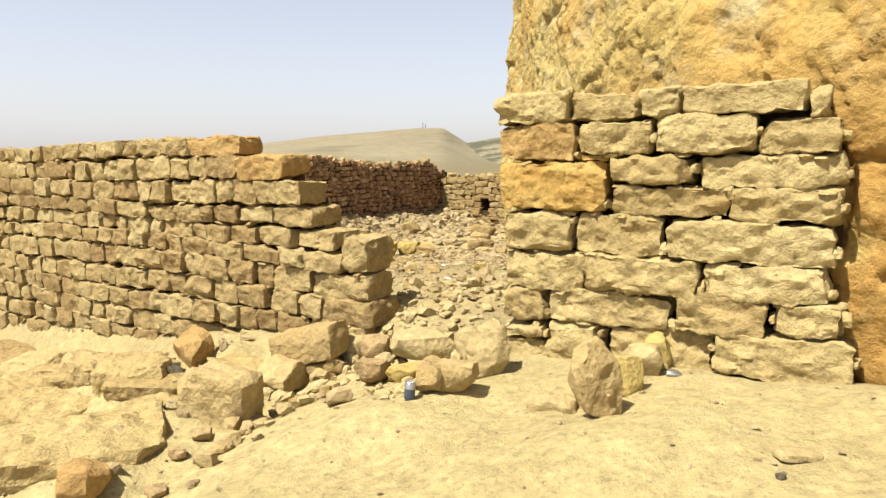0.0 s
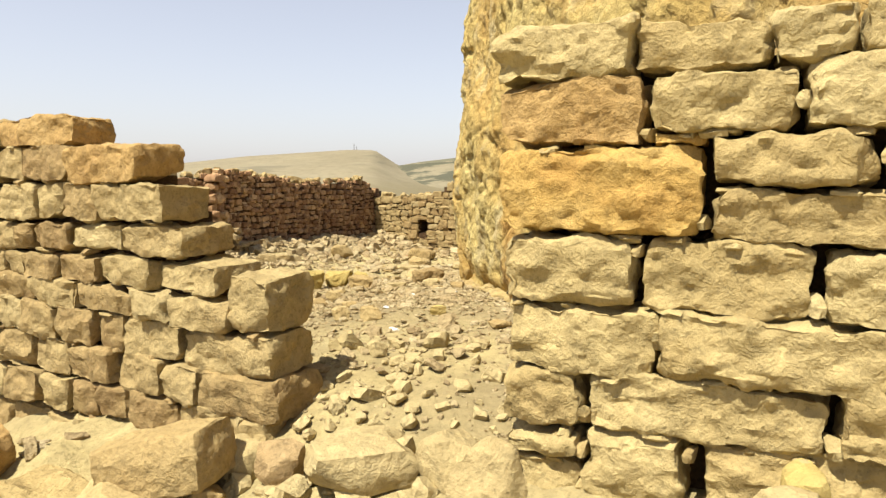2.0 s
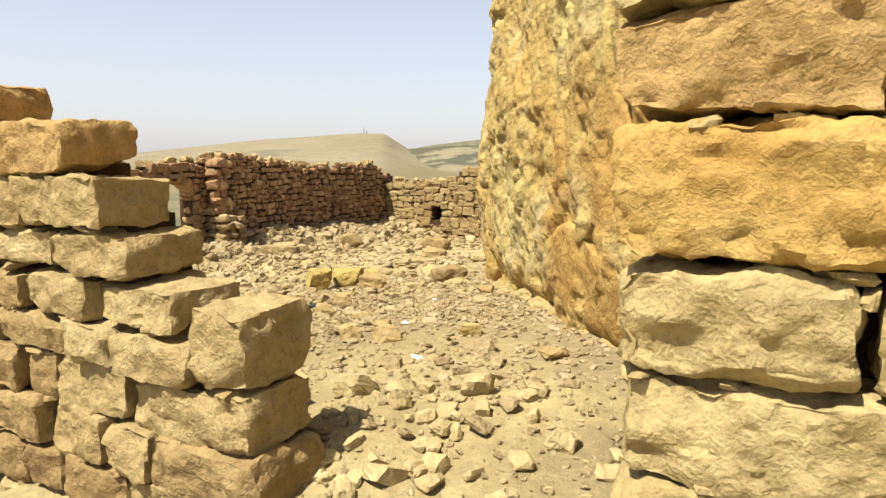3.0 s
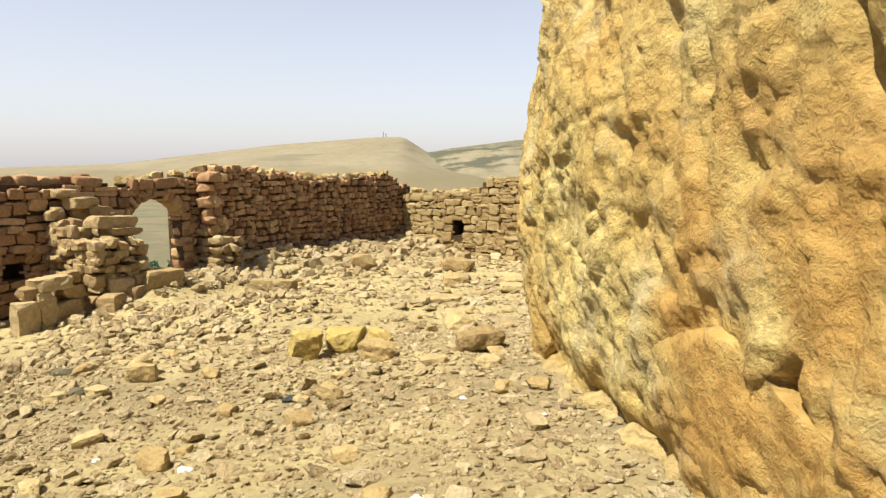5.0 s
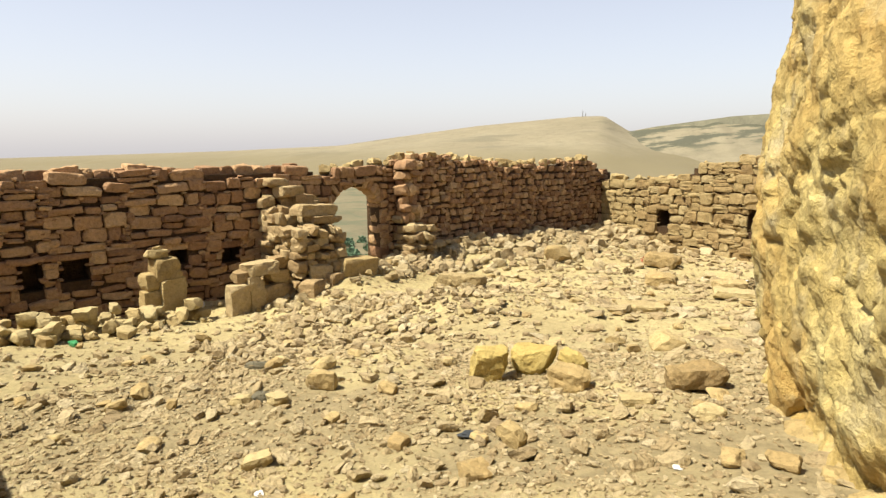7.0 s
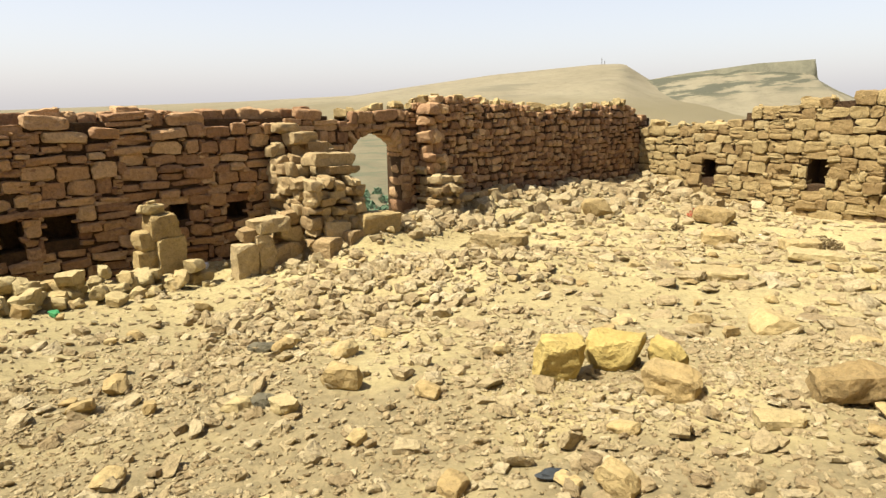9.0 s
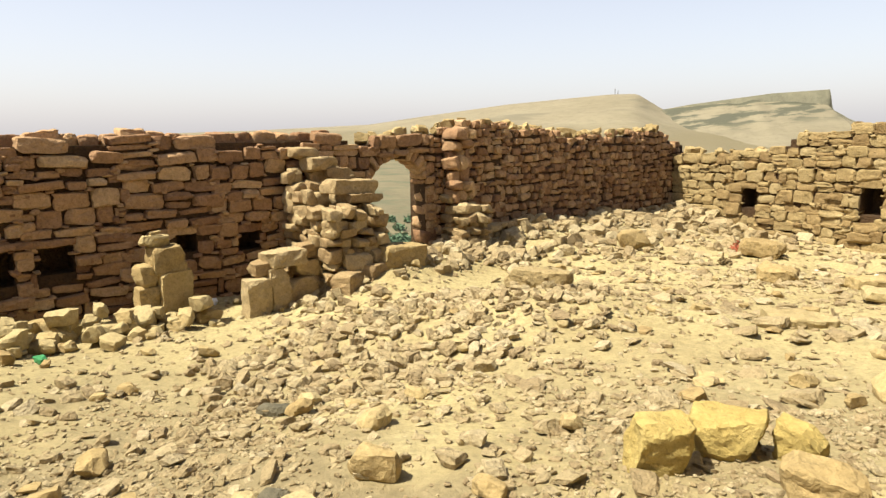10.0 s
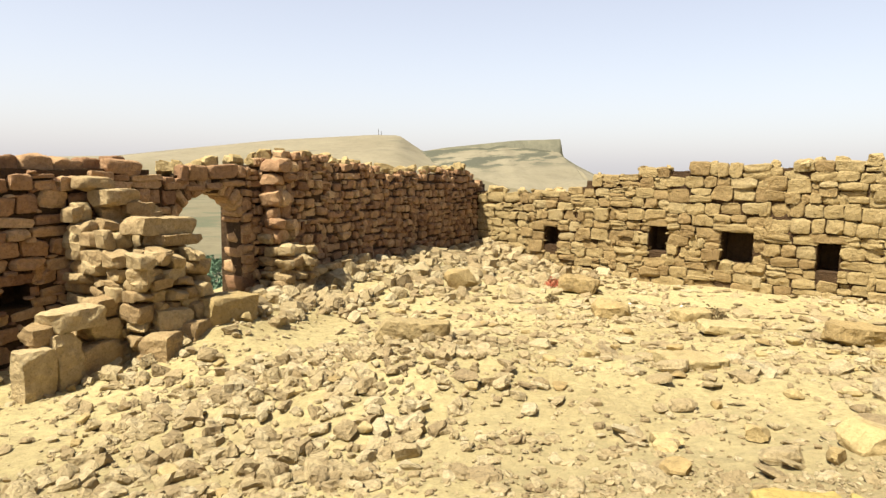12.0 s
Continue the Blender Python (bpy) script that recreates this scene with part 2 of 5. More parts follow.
def strata_mask(n, l, pos):
    """Dark broken strata crop out in tilted bands below the crest."""
    below = n.new("ShaderNodeVectorMath")
    below.operation = "DOT_PRODUCT"
    below.inputs[1].default_value = (-0.1, 0, 1)
    l.new(pos.outputs["Position"], below.inputs[0])
    along = n.new("ShaderNodeVectorMath")
    along.operation = "DOT_PRODUCT"
    along.inputs[1].default_value = (0.012, 0, 0)
    l.new(pos.outputs["Position"], along.inputs[0])
    height = n.new("ShaderNodeMath")
    height.operation = "MULTIPLY"
    height.inputs[1].default_value = 0.085
    l.new(below.outputs["Value"], height.inputs[0])
    sheet = n.new("ShaderNodeCombineXYZ")
    l.new(along.outputs["Value"], sheet.inputs[0])
    l.new(height.outputs[0], sheet.inputs[2])
    t = n.new("ShaderNodeTexNoise")
    t.inputs["Scale"].default_value, t.inputs["Detail"].default_value, t.inputs["Roughness"].default_value = 1.0, 5, 0.6
    l.new(sheet.outputs[0], t.inputs["Vector"])
    mixed = n.new("ShaderNodeMath")
    mixed.operation = "MULTIPLY"
    l.new(ranged(n, l, t.outputs["Fac"], 0.47, 0.54), mixed.inputs[0])
    l.new(ranged(n, l, below.outputs["Value"], -24, -6), mixed.inputs[1])
    return mixed.outputs[0]


def low_mask(n, l, pos):
    """Browner and darker down the slopes towards the valley floor."""
    split_z = n.new("ShaderNodeSeparateXYZ")
    l.new(pos.outputs["Position"], split_z.inputs[0])
    return ranged(n, l, split_z.outputs["Z"], 12, -14)


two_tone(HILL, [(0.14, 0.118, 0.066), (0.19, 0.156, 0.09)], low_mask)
# the mesa's tones hold the same distance haze
MESA = rock_material("haze_muted_mesa", [(0.185, 0.158, 0.104), (0.215, 0.185, 0.122), (0.24, 0.208, 0.138)], None, 0.006, 0.03, 0.0, 0, 0.25)
two_tone(MESA, [(0.07, 0.07, 0.048), (0.095, 0.092, 0.062)], strata_mask)
VALLEY = rock_material("valley_floor", [(0.12, 0.105, 0.062), (0.165, 0.14, 0.082), (0.20, 0.168, 0.10)], None, 0.02, 0.12, 0.0, 0, 0.3)
two_tone(VALLEY, [(0.085, 0.09, 0.05), (0.12, 0.118, 0.07)], patch_mask(0.03, 0.5, 0.6))
CLIFF = rock_material("far_cliff", [(0.12, 0.115, 0.08), (0.17, 0.155, 0.105)], None, 0.02, 0.08, 0.0, 0, 0.3)


# ---- mesh helpers ----
def mesh_from(name, verts, faces, smooth=False, sharp=0):
    """A mesh from arrays; faces all have the same number of corners."""
    v, f = np.asarray(verts, np.float32), np.asarray(faces, np.int32)
    me = bpy.data.meshes.new(name)
    me.vertices.add(len(v))
    me.vertices.foreach_set("co", v.ravel())
    me.loops.add(f.size)
    me.loops.foreach_set("vertex_index", f.ravel())
    me.polygons.add(len(f))
    me.polygons.foreach_set("loop_start", np.arange(0, f.size, f.shape[1], dtype=np.int32))
    me.polygons.foreach_set("use_smooth", np.full(len(f), smooth))
    me.update(calc_edges=True)
    if sharp:
        me.set_sharp_from_angle(angle=radians(sharp))
    return me


def part(name, me, material, parent=None, label="", m=None):
    ob = new(name, me)
    if material is not None and not me.materials:
        me.materials.append(material)
    if parent is not None:
        ob.parent = parent
        ob.matrix_parent_inverse = parent.matrix_basis.inverted()
    if m is not None:
        ob.matrix_basis = m
    return tagged(ob, label)


def grid_box(nx, ny, nz):
    """A closed box of quads, -1..1, with nx, ny, nz cells along its edges."""
    index, verts, faces = {}, [], []

    def at(i, j, k):
        key = (i, j, k)
        if key not in index:
            index[key] = len(verts)
            verts.append((2 * i / nx - 1, 2 * j / ny - 1, 2 * k / nz - 1))
        return index[key]

    for j in range(ny):
        for k in range(nz):
            faces.append((at(0, j, k), at(0, j, k + 1), at(0, j + 1, k + 1), at(0, j + 1, k)))
            faces.append((at(nx, j, k), at(nx, j + 1, k), at(nx, j + 1, k + 1), at(nx, j, k + 1)))
    for i in range(nx):
        for k in range(nz):
            faces.append((at(i, 0, k), at(i + 1, 0, k), at(i + 1, 0, k + 1), at(i, 0, k + 1)))
            faces.append((at(i, ny, k), at(i, ny, k + 1), at(i + 1, ny, k + 1), at(i + 1, ny, k)))
    for i in range(nx):
        for j in range(ny):
            faces.append((at(i, j, 0), at(i, j + 1, 0), at(i + 1, j + 1, 0), at(i + 1, j, 0)))
            faces.append((at(i, j, nz), at(i + 1, j, nz), at(i + 1, j + 1, nz), at(i, j + 1, nz)))
    return np.array(verts), np.array(faces)


def rough_stone(size, seed, cell=0.05, edge=0.04, chips=7, chip=0.05, relief=0.012, most=26, facet=0.085, tilt=0.14):
    """Vertices and faces of one hewn or broken stone of that size, centred on its middle."""
    rng = np.random.default_rng(seed)
    half = np.array(size) / 2
    cells = [int(min(most, max(2, round(s / cell)))) for s in size]
    p, f = grid_box(*cells)
    # corners drawn in, so that the edges are rounded
    inner = np.maximum(half - edge, half * 0.35)
    q = p * half
    core = np.clip(q, -inner, inner)
    off = q - core
    far = np.linalg.norm(off, axis=1)
    r = np.minimum(edge, half.min() * 0.65)
    big = far > 1e-9
    q[big] = core[big] + off[big] / far[big, None] * np.minimum(far[big], r)[:, None]
    way = np.where(big[:, None], off / np.maximum(far, 1e-9)[:, None], 0)
    # slight skew of the whole block
    skew = rng.uniform(-0.035, 0.035, 3)
    q[:, 0] += skew[0] * q[:, 2] * 1.2
    q[:, 2] += skew[1] * q[:, 0] * 0.5
    q[:, 2] *= 1 + skew[2] * q[:, 0] / half[0]
    # flat chips struck off edges and corners, then shallow facets hewn over the faces
    for k in range(chips + 16):
        if k < chips:
            n = rng.choice([-1.0, 1.0], 3) * rng.uniform(0.15, 1.0, 3)
            if rng.random() < 0.6:
                n[rng.integers(3)] *= 0.15
            deep = chip * rng.uniform(0.3, 1.0)
        else:
            n = rng.normal(0, tilt, 3)
            n[rng.choice(3, p=[0.15, 0.6, 0.25])] += rng.choice([-1.0, 1.0])
            deep = facet * rng.uniform(0.1, 0.42)
        n /= np.linalg.norm(n)
        reach = (q @ n).max() - deep
        over = np.maximum(q @ n - reach, 0)
        q -= over[:, None] * n
    shift = rng.uniform(0, 90, 3)
    # flake scars: low steps with crisp lips
    t = (fbm(q * (1, 1, 1.5) + shift, 0.55 / facet, 3, 71) * 2.2 + 8)
    t = np.floor(t) + np.clip((t - np.floor(t)) * 3.5 - 1.2, 0, 1)
    q = q + way * ((t - 8) * relief * 0.75)[:, None]
    for k, (freq, amp) in enumerate(((0.4 / facet, 0.8), (1.0 / facet, 0.5), (2.4 / facet, 0.3))):
        d = np.stack([vnoise(q + shift + 7.3 * a, freq, 3 * k + a) for a in range(3)], 1)
        q = q + d * relief * amp
    return q, f


def rock_shape(size, seed, cells=6, cuts=9, relief=0.10):
    """A loose broken rock: a box cut by random planes and roughened."""
    rng = np.random.default_rng(seed)
    half = np.array(size) / 2
    p, f = grid_box(cells, cells, max(2, cells - 2))
    q = p / np.maximum(np.linalg.norm(p, axis=1)[:, None], 1e-6) * 0.35 + p * 0.65
    for _ in range(cuts):
        n = rng.normal(size=3)
        n /= np.linalg.norm(n)
        reach = (q @ n).max() * rng.uniform(0.58, 0.86)
        over = np.maximum(q @ n - reach, 0)
        q -= over[:, None] * n
    shift = rng.uniform(0, 90, 3)
    q = q + np.stack([vnoise(q + shift + 5.1 * a, 1.7, a) for a in range(3)], 1) * relief
    q = q + np.stack([vnoise(q + shift + 5.1 * a, 4.1, 9 + a) for a in range(3)], 1) * relief * 0.4
    q /= np.abs(q).max(0)
    return q * half, f


def turns(rng, count, tilt=0.5):
    """Random turns: any heading, leaning by up to tilt radians."""
    a, b, c = rng.uniform(0, 2 * np.pi, count), rng.normal(0, tilt / 2, count), rng.normal(0, tilt / 2, count)
    ca, sa, cb, sb, cc, sc = np.cos(a), np.sin(a), np.cos(b), np.sin(b), np.cos(c), np.sin(c)
    o, i = np.zeros(count), np.ones(count)
    rz = np.stack([np.stack([ca, -sa, o], -1), np.stack([sa, ca, o], -1), np.stack([o, o, i], -1)], 1)
    ry = np.stack([np.stack([cb, o, sb], -1), np.stack([o, i, o], -1), np.stack([-sb, o, cb], -1)], 1)
    rx = np.stack([np.stack([i, o, o], -1), np.stack([o, cc, -sc], -1), np.stack([o, sc, cc], -1)], 1)
    return rz @ ry @ rx


def scatter(protos, places, sizes, rng, tilt=0.5):
    """One joined array of stones: protos (v, f) of unit size, laid at places with sizes (n x 3)."""
    verts, faces, base = [], [], 0
    pick = rng.integers(len(protos), size=len(places))
    rot = turns(rng, len(places), tilt)
    for k, (v, f) in enumerate(protos):
        at = np.where(pick == k)[0]
        if not len(at):
            continue
        w = np.einsum("nij,nvj->nvi", rot[at], v[None] * sizes[at][:, None]) + places[at][:, None]
        verts.append(w.reshape(-1, 3))
        faces.append((f[None] + base + (np.arange(len(at)) * len(v))[:, None, None]).reshape(-1, f.shape[1]))
        base += len(at) * len(v)
    return np.concatenate(verts), np.concatenate(faces)


# ---- the lie of the land ----
GATE = np.array([0.76, 5.07])
ALONG = np.array([0.8496, -0.5275])
BACK = np.array([0.5275, 0.8496])
CW0, CWD = np.array([-7.3, 15.88]), np.array([0.519, 0.8547])
CWN = np.array([0.8547, -0.519])
RW0, RWD = np.array([-0.1, 27.73]), np.array([0.741, -0.6716])
RWN = np.array([-0.6716, -0.741])


def steps(x, a, b):
    t = np.clip((x - a) / (b - a), 0, 1)
    return t * t * (3 - 2 * t)


def ground(x, y, detail=True):
    x, y = np.asarray(x, float), np.asarray(y, float)
    u = (x - GATE[0]) * ALONG[0] + (y - GATE[1]) * ALONG[1]
    v = (x - GATE[0]) * BACK[0] + (y - GATE[1]) * BACK[1]
    out = np.interp(u, [-14, -9, -6.1, -4.3, -3.3, -1.6, 0, 2.2, 6], [-1.75, -1.3, -0.86, -0.55, -0.31, 0.0, 0.2, 0.43, 0.62]) + 0.04 * np.minimum(v, 0) + 0.06 * np.clip(v, -2, 0) * steps(u, -1.0, -2.2)
    inside = np.interp(y, [4, 5.2, 6.5, 8, 10, 11.5, 13.5, 16, 20, 24, 30], [0.10, 0.14, 0.33, 0.27, 0.06, -0.03, -0.30, -0.53, -0.80, -0.95, -1.02])
    inside = inside + 0.085 * (np.clip(x, -4.8, 1.1) + 0.6) * (1 - 1.25 * steps(y, 15, 20.5))
    z = out + (inside - out) * steps(v, -0.3, 0.7)
    # a rubble-filled hollow between the bedrock ledges outside
    z = z - 0.13 * np.exp(-(((u + 1.55 + 0.33 * v) / 0.3) ** 2)) * steps(v, 0.1, -0.6) * steps(v, -5, -3.5)
    # bedrock ledges with broken edges, outside on the left
    w = np.stack([x.ravel(), y.ravel(), 0 * x.ravel()], 1)
    wob = (0.26 * vnoise(w, 1.3, 91) + 0.12 * vnoise(w, 4.0, 92) + 0.05 * vnoise(w, 9.0, 93)).reshape(x.shape)
    edge = np.minimum(-1.22 - 0.5 * (y - 3.6) - x, (y - 3.35 + 0.12 * (x + 1.7)) * 0.9) + wob
    z = z + 0.06 * steps(edge, 0, 0.07) * steps(v, -0.5, -1.1) * steps(x, -6, -4.5)
    edge2 = np.minimum(-2.0 - 0.6 * (y - 5.2) - x, y - 4.75 + 0.25 * (x + 2.4)) + 1.4 * wob
    z = z + 0.06 * steps(edge2, 0, 0.07) * steps(v, -0.15, -0.5)
    # fallen stone banked up at the foot of the far walls
    s, n = (x - CW0[0]) * CWD[0] + (y - CW0[1]) * CWD[1], (x - CW0[0]) * CWN[0] + (y - CW0[1]) * CWN[1]
    z = z + (0.52 - 0.2 * steps(s, 9.5, 12.5)) * np.exp(-((n / 1.5) ** 2)) * steps(s, 5.5, 7.6) * steps(s, 16, 14)
    z = z + 0.22 * np.exp(-(((n - 0.9) / 1.1) ** 2)) * steps(s, 1.6, 2.6) * steps(s, 6.5, 5.0)
    z = z + 0.26 * np.exp(-(((s - 3.1) / 0.9) ** 2 + ((n - 1.7) / 0.7) ** 2))
    s2, n2 = (x - RW0[0]) * RWD[0] + (y - RW0[1]) * RWD[1], (x - RW0[0]) * RWN[0] + (y - RW0[1]) * RWN[1]
    z = z + 0.2 * np.exp(-((n2 / 1.3) ** 2)) * steps(s2, 3.2, 1.2) * steps(s2, -2, 0)
    z = z + 0.42 * np.exp(-(((x + 2.1) / 2.0) ** 2 + ((y - 15.5) / 1.5) ** 2))
    # beyond the walls the hilltop drops into the valley
    far = np.hypot(x - 0, y - 10)
    fall = np.minimum(28, 0.42 * np.maximum(np.maximum(-n - 1.6, 0), np.maximum(-n2 - 3.0, 0)))
    z = z - np.maximum(28 * steps(far, 26, 190), fall) - 6 * steps(far, 200, 1500)
    if detail:
        p = np.stack([x.ravel(), y.ravel(), 0 * x.ravel()], 1)
        near = (1 - steps(far, 25, 60)).ravel()
        rise = 0.045 * fbm(p, 0.8, 3, 5) + 0.022 * fbm(p, 3.1, 4, 8) * near
        t = fbm(p * (1, 1.4, 1), 0.9, 4, 21) * 3
        slab = (np.floor(t) + np.clip((t - np.floor(t)) * 5 - 2, 0, 1)) * (1 - steps(v, -0.4, 0.3)).ravel() * 0.022 * (1 + 1.6 * steps(u, -1.2, -2.4)).ravel()
        z = z + (rise + slab + 2.5 * fbm(p, 0.02, 3, 31) * steps(far.ravel(), 60, 300)).reshape(x.shape)
    return z


def g(x, y):
    return float(ground(np.array([x]), np.array([y]))[0])


# ---- ground ----
def graded(lo, hi, step, reach):
    """Even steps from lo to hi, then ever wider ones out to reach on both sides."""
    mid = np.arange(lo, hi + 1e-6, step)
    out, d = [], step
    x = 0.0
    while x < reach:
        d *= 1.22
        x += d
        out.append(x)
    out = np.array(out)
    return np.concatenate([(lo - out)[::-1], mid, hi + out])


gx, gy = graded(-10, 5.5, 0.085, 9000), graded(-1.5, 29.5, 0.085, 9000)
mx, my = np.meshgrid(gx, gy, indexing="ij")
mz = ground(mx, my)
idx = np.arange(mx.size).reshape(mx.shape)
quads = np.stack([idx[:-1, :-1], idx[1:, :-1], idx[1:, 1:], idx[:-1, 1:]], -1).reshape(-1, 4)
ground_ob = part("ground", mesh_from("ground", np.stack([mx, my, mz], -1).reshape(-1, 3), quads, True), GROUND)
ground_ob.data.materials.append(VALLEY)
mid_x, mid_y = (mx[:-1, :-1] + mx[1:, 1:]) / 2, (my[:-1, :-1] + my[1:, 1:]) / 2
ground_ob.data.polygons.foreach_set("material_index", (np.hypot(mid_x, mid_y - 12) > 30).astype(np.int32).ravel())
tagged(ground_ob, "dusty pale yellow earth and bedrock strewn with stone chips", "ground", kind="structure")


# ---- far hills ----
def ridge(name, xs, zs, y, depth, label, material, seed, foot=-45.0, cliff=None):
    """A long hill whose skyline runs through xs, zs, falling to the valley in front of it."""
    px = np.linspace(xs[0], xs[-1], 260)
    top = np.interp(px, xs, zs)
    v = np.linspace(0, 1, 26)
    X, V = np.meshgrid(px, v, indexing="ij")
    if cliff is not None:
        v[1:] = 0.004 + 0.996 * np.linspace(0, 1, 25)
        X, V = np.meshgrid(px, v, indexing="ij")
        drop = np.interp(px, *cliff) * (1 + 0.4 * vnoise(np.stack([px, 0 * px, 0 * px], 1), 0.035, 3))
        low = np.where(V > 0, drop[:, None], 0)
    else:
        low = 0
    Z = foot + (top[:, None] - low - foot) * (1 - V) ** 1.35
    Y = y - depth * V
    p = np.stack([X.ravel(), Y.ravel(), Z.ravel()], 1)
    n = fbm(p, 0.012, 4, seed).reshape(X.shape)
    Z = Z + n * 5.0 * np.sin(np.pi * np.clip(V * 1.05, 0, 1)) ** 0.7
    i = np.arange(X.size).reshape(X.shape)
    q = np.stack([i[:-1, :-1], i[:-1, 1:], i[1:, 1:], i[1:, :-1]], -1).reshape(-1, 4)
    back = np.stack([px, np.full(260, y + depth), np.full(260, foot)], 1)
    k = X.size
    q = np.concatenate([q, np.stack([i[:-1, 0], i[1:, 0], k + np.arange(1, 260), k + np.arange(259)], -1)])
    rim = (np.arange(len(q)) % 25 == 0) & (np.arange(len(q)) < 259 * 25)
    ob = part(name, mesh_from(name, np.concatenate([np.stack([X, Y, Z], -1).reshape(-1, 3), back]), q, True), material)
    if cliff is not None:
        ob.data.materials.append(CLIFF)
        ob.data.polygons.foreach_set("material_index", rim.astype(np.int32))
    return tagged(ob, label, "hill", kind="structure")


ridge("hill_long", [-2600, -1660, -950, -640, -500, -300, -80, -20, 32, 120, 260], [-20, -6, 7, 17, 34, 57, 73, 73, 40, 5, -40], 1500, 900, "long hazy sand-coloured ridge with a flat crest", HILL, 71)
ridge("hill_mesa", [-260, -60, 83, 233, 335, 342, 372, 419, 900, 640], [-20, 22, 47, 65, 70, 32, 14, -8, -24, -45], 1460, 430, "hazy mesa with a steep cliff at its end", MESA, 72, cliff=([60, 120, 200, 280, 341, 343], [0, 5, 11, 16, 28, 3]))


# ---- stones laid in walls ----
def place2(p0, d, s):
    return p0[0] + d[0] * s, p0[1] + d[1] * s


def upright(p0, d, n, s, off, z, rx=0.0, ry=0.0, rz=0.0):
    """A pose whose x runs along the wall, -y out of its face, z up."""
    a = math.atan2(d[1], d[0])
    x, y = p0[0] + d[0] * s + n[0] * off, p0[1] + d[1] * s + n[1] * off
    return Matrix.Translation((x, y, z)) @ Matrix.Rotation(a, 4, "Z") @ pose(0, 0, 0, rx, ry, rz)


PROTOS = []
for k in range(22):
    v, f = rough_stone((1.6, 1.0, 1.0), 400 + k, 0.14, 0.09, 9, 0.17, 0.03, 11, 0.26)
    v = v / (v.max(0) - v.min(0))
    PROTOS.append(mesh_from("wall_stone", v, f, True, 32))
ROUNDED = []
for k in range(18):
    v, f = rough_stone((1.4, 1.0, 1.0), 450 + k, 0.12, 0.27, 7, 0.16, 0.03, 11, 0.26, 0.12)
    v = v / (v.max(0) - v.min(0))
    ROUNDED.append(mesh_from("wall_stone", v, f, True, 34))
FLATS = []
for k in range(14):
    v, f = rock_shape((1, 1, 1), 700 + k, 4, 9, 0.12)
    FLATS.append((v, f))
SMALL = []
for k in range(12):
    v, f = rock_shape((1, 1, 1), 800 + k, 2, 5, 0.16)
    SMALL.append((v, f))


def cut_out(a, b, z0, z1, holes):
    """What is left of the course a..b between z0 and z1 once the holes are taken out."""
    spans = [(a, b)]
    for h0, h1, hz0, hz1 in holes:
        if min(z1, hz1) - max(z0, hz0) > 0.18 * (z1 - z0):
            left = []
            for p, q in spans:
                if h1 <= p or h0 >= q:
                    left.append((p, q))
                else:
                    left += [(p, h0)] * (h0 - p > 0.06) + [(h1, q)] * (q - h1 > 0.06)
            spans = left
    return spans


def coursed(rng, start, end, base, top, heights, lengths, holes=(), wave=0.03, panel=(0.9, 2.0)):
    """Stones (s0, s1, z0, z1) in rough courses that break every metre or two, under a varying top line."""
    stones, p = [], start
    while p < end:
        q = min(p + rng.uniform(*panel), end)
        if end - q < panel[0] * 0.5:
            q = end
        z, k = base - rng.uniform(0, 0.15), rng.integers(9)
        while z < 3.0:
            h = rng.uniform(*heights)
            nudge = rng.uniform(-0.14, 0.0)
            lo, hi = p + (nudge if p > start else 0), q + (rng.uniform(0.0, 0.12) if q < end else 0)
            for a, b in cut_out(lo, hi, z, z + h, holes):
                s = a
                while s < b - 0.03:
                    l = min(rng.uniform(*lengths) * (1 if rng.random() < 0.75 else 0.6), b - s)
                    if b - s - l < lengths[0] * 0.5:
                        l = b - s
                    mid = s + l / 2
                    dz = wave * math.sin(mid * 1.3 + k * 0.7) + rng.uniform(-0.02, 0.02)
                    if z + h * 0.55 + dz < top(mid):
                        if h > 0.17 and rng.random() < 0.22:
                            c = rng.uniform(0.35, 0.65)
                            stones += [(s, s + l, z + dz, z + dz + h * c), (s, s + l, z + dz + h * c, z + dz + h)]
                        else:
                            stones.append((s, s + l, z + dz, z + dz + h * rng.uniform(0.95, 1.08)))
                    s += l
            z += h
            k += 1
        p = q
    return stones


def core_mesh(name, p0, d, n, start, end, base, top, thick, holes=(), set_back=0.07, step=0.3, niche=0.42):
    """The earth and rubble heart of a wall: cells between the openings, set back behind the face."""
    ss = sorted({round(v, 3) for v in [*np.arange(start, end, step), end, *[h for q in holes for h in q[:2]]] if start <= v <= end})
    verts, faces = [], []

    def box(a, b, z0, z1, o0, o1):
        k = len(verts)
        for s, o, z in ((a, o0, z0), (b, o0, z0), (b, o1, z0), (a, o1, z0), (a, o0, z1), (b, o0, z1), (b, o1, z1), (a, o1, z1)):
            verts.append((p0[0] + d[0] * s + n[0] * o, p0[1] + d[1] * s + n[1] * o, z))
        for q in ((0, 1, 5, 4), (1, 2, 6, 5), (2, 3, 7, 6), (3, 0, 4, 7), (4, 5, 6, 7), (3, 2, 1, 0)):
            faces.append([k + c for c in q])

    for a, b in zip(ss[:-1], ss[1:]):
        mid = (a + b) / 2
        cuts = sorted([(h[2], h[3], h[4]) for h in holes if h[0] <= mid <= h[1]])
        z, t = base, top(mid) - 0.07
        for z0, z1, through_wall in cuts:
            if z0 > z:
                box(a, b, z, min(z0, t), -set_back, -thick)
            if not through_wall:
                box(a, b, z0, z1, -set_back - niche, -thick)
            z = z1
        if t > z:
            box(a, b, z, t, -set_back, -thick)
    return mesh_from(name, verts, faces)


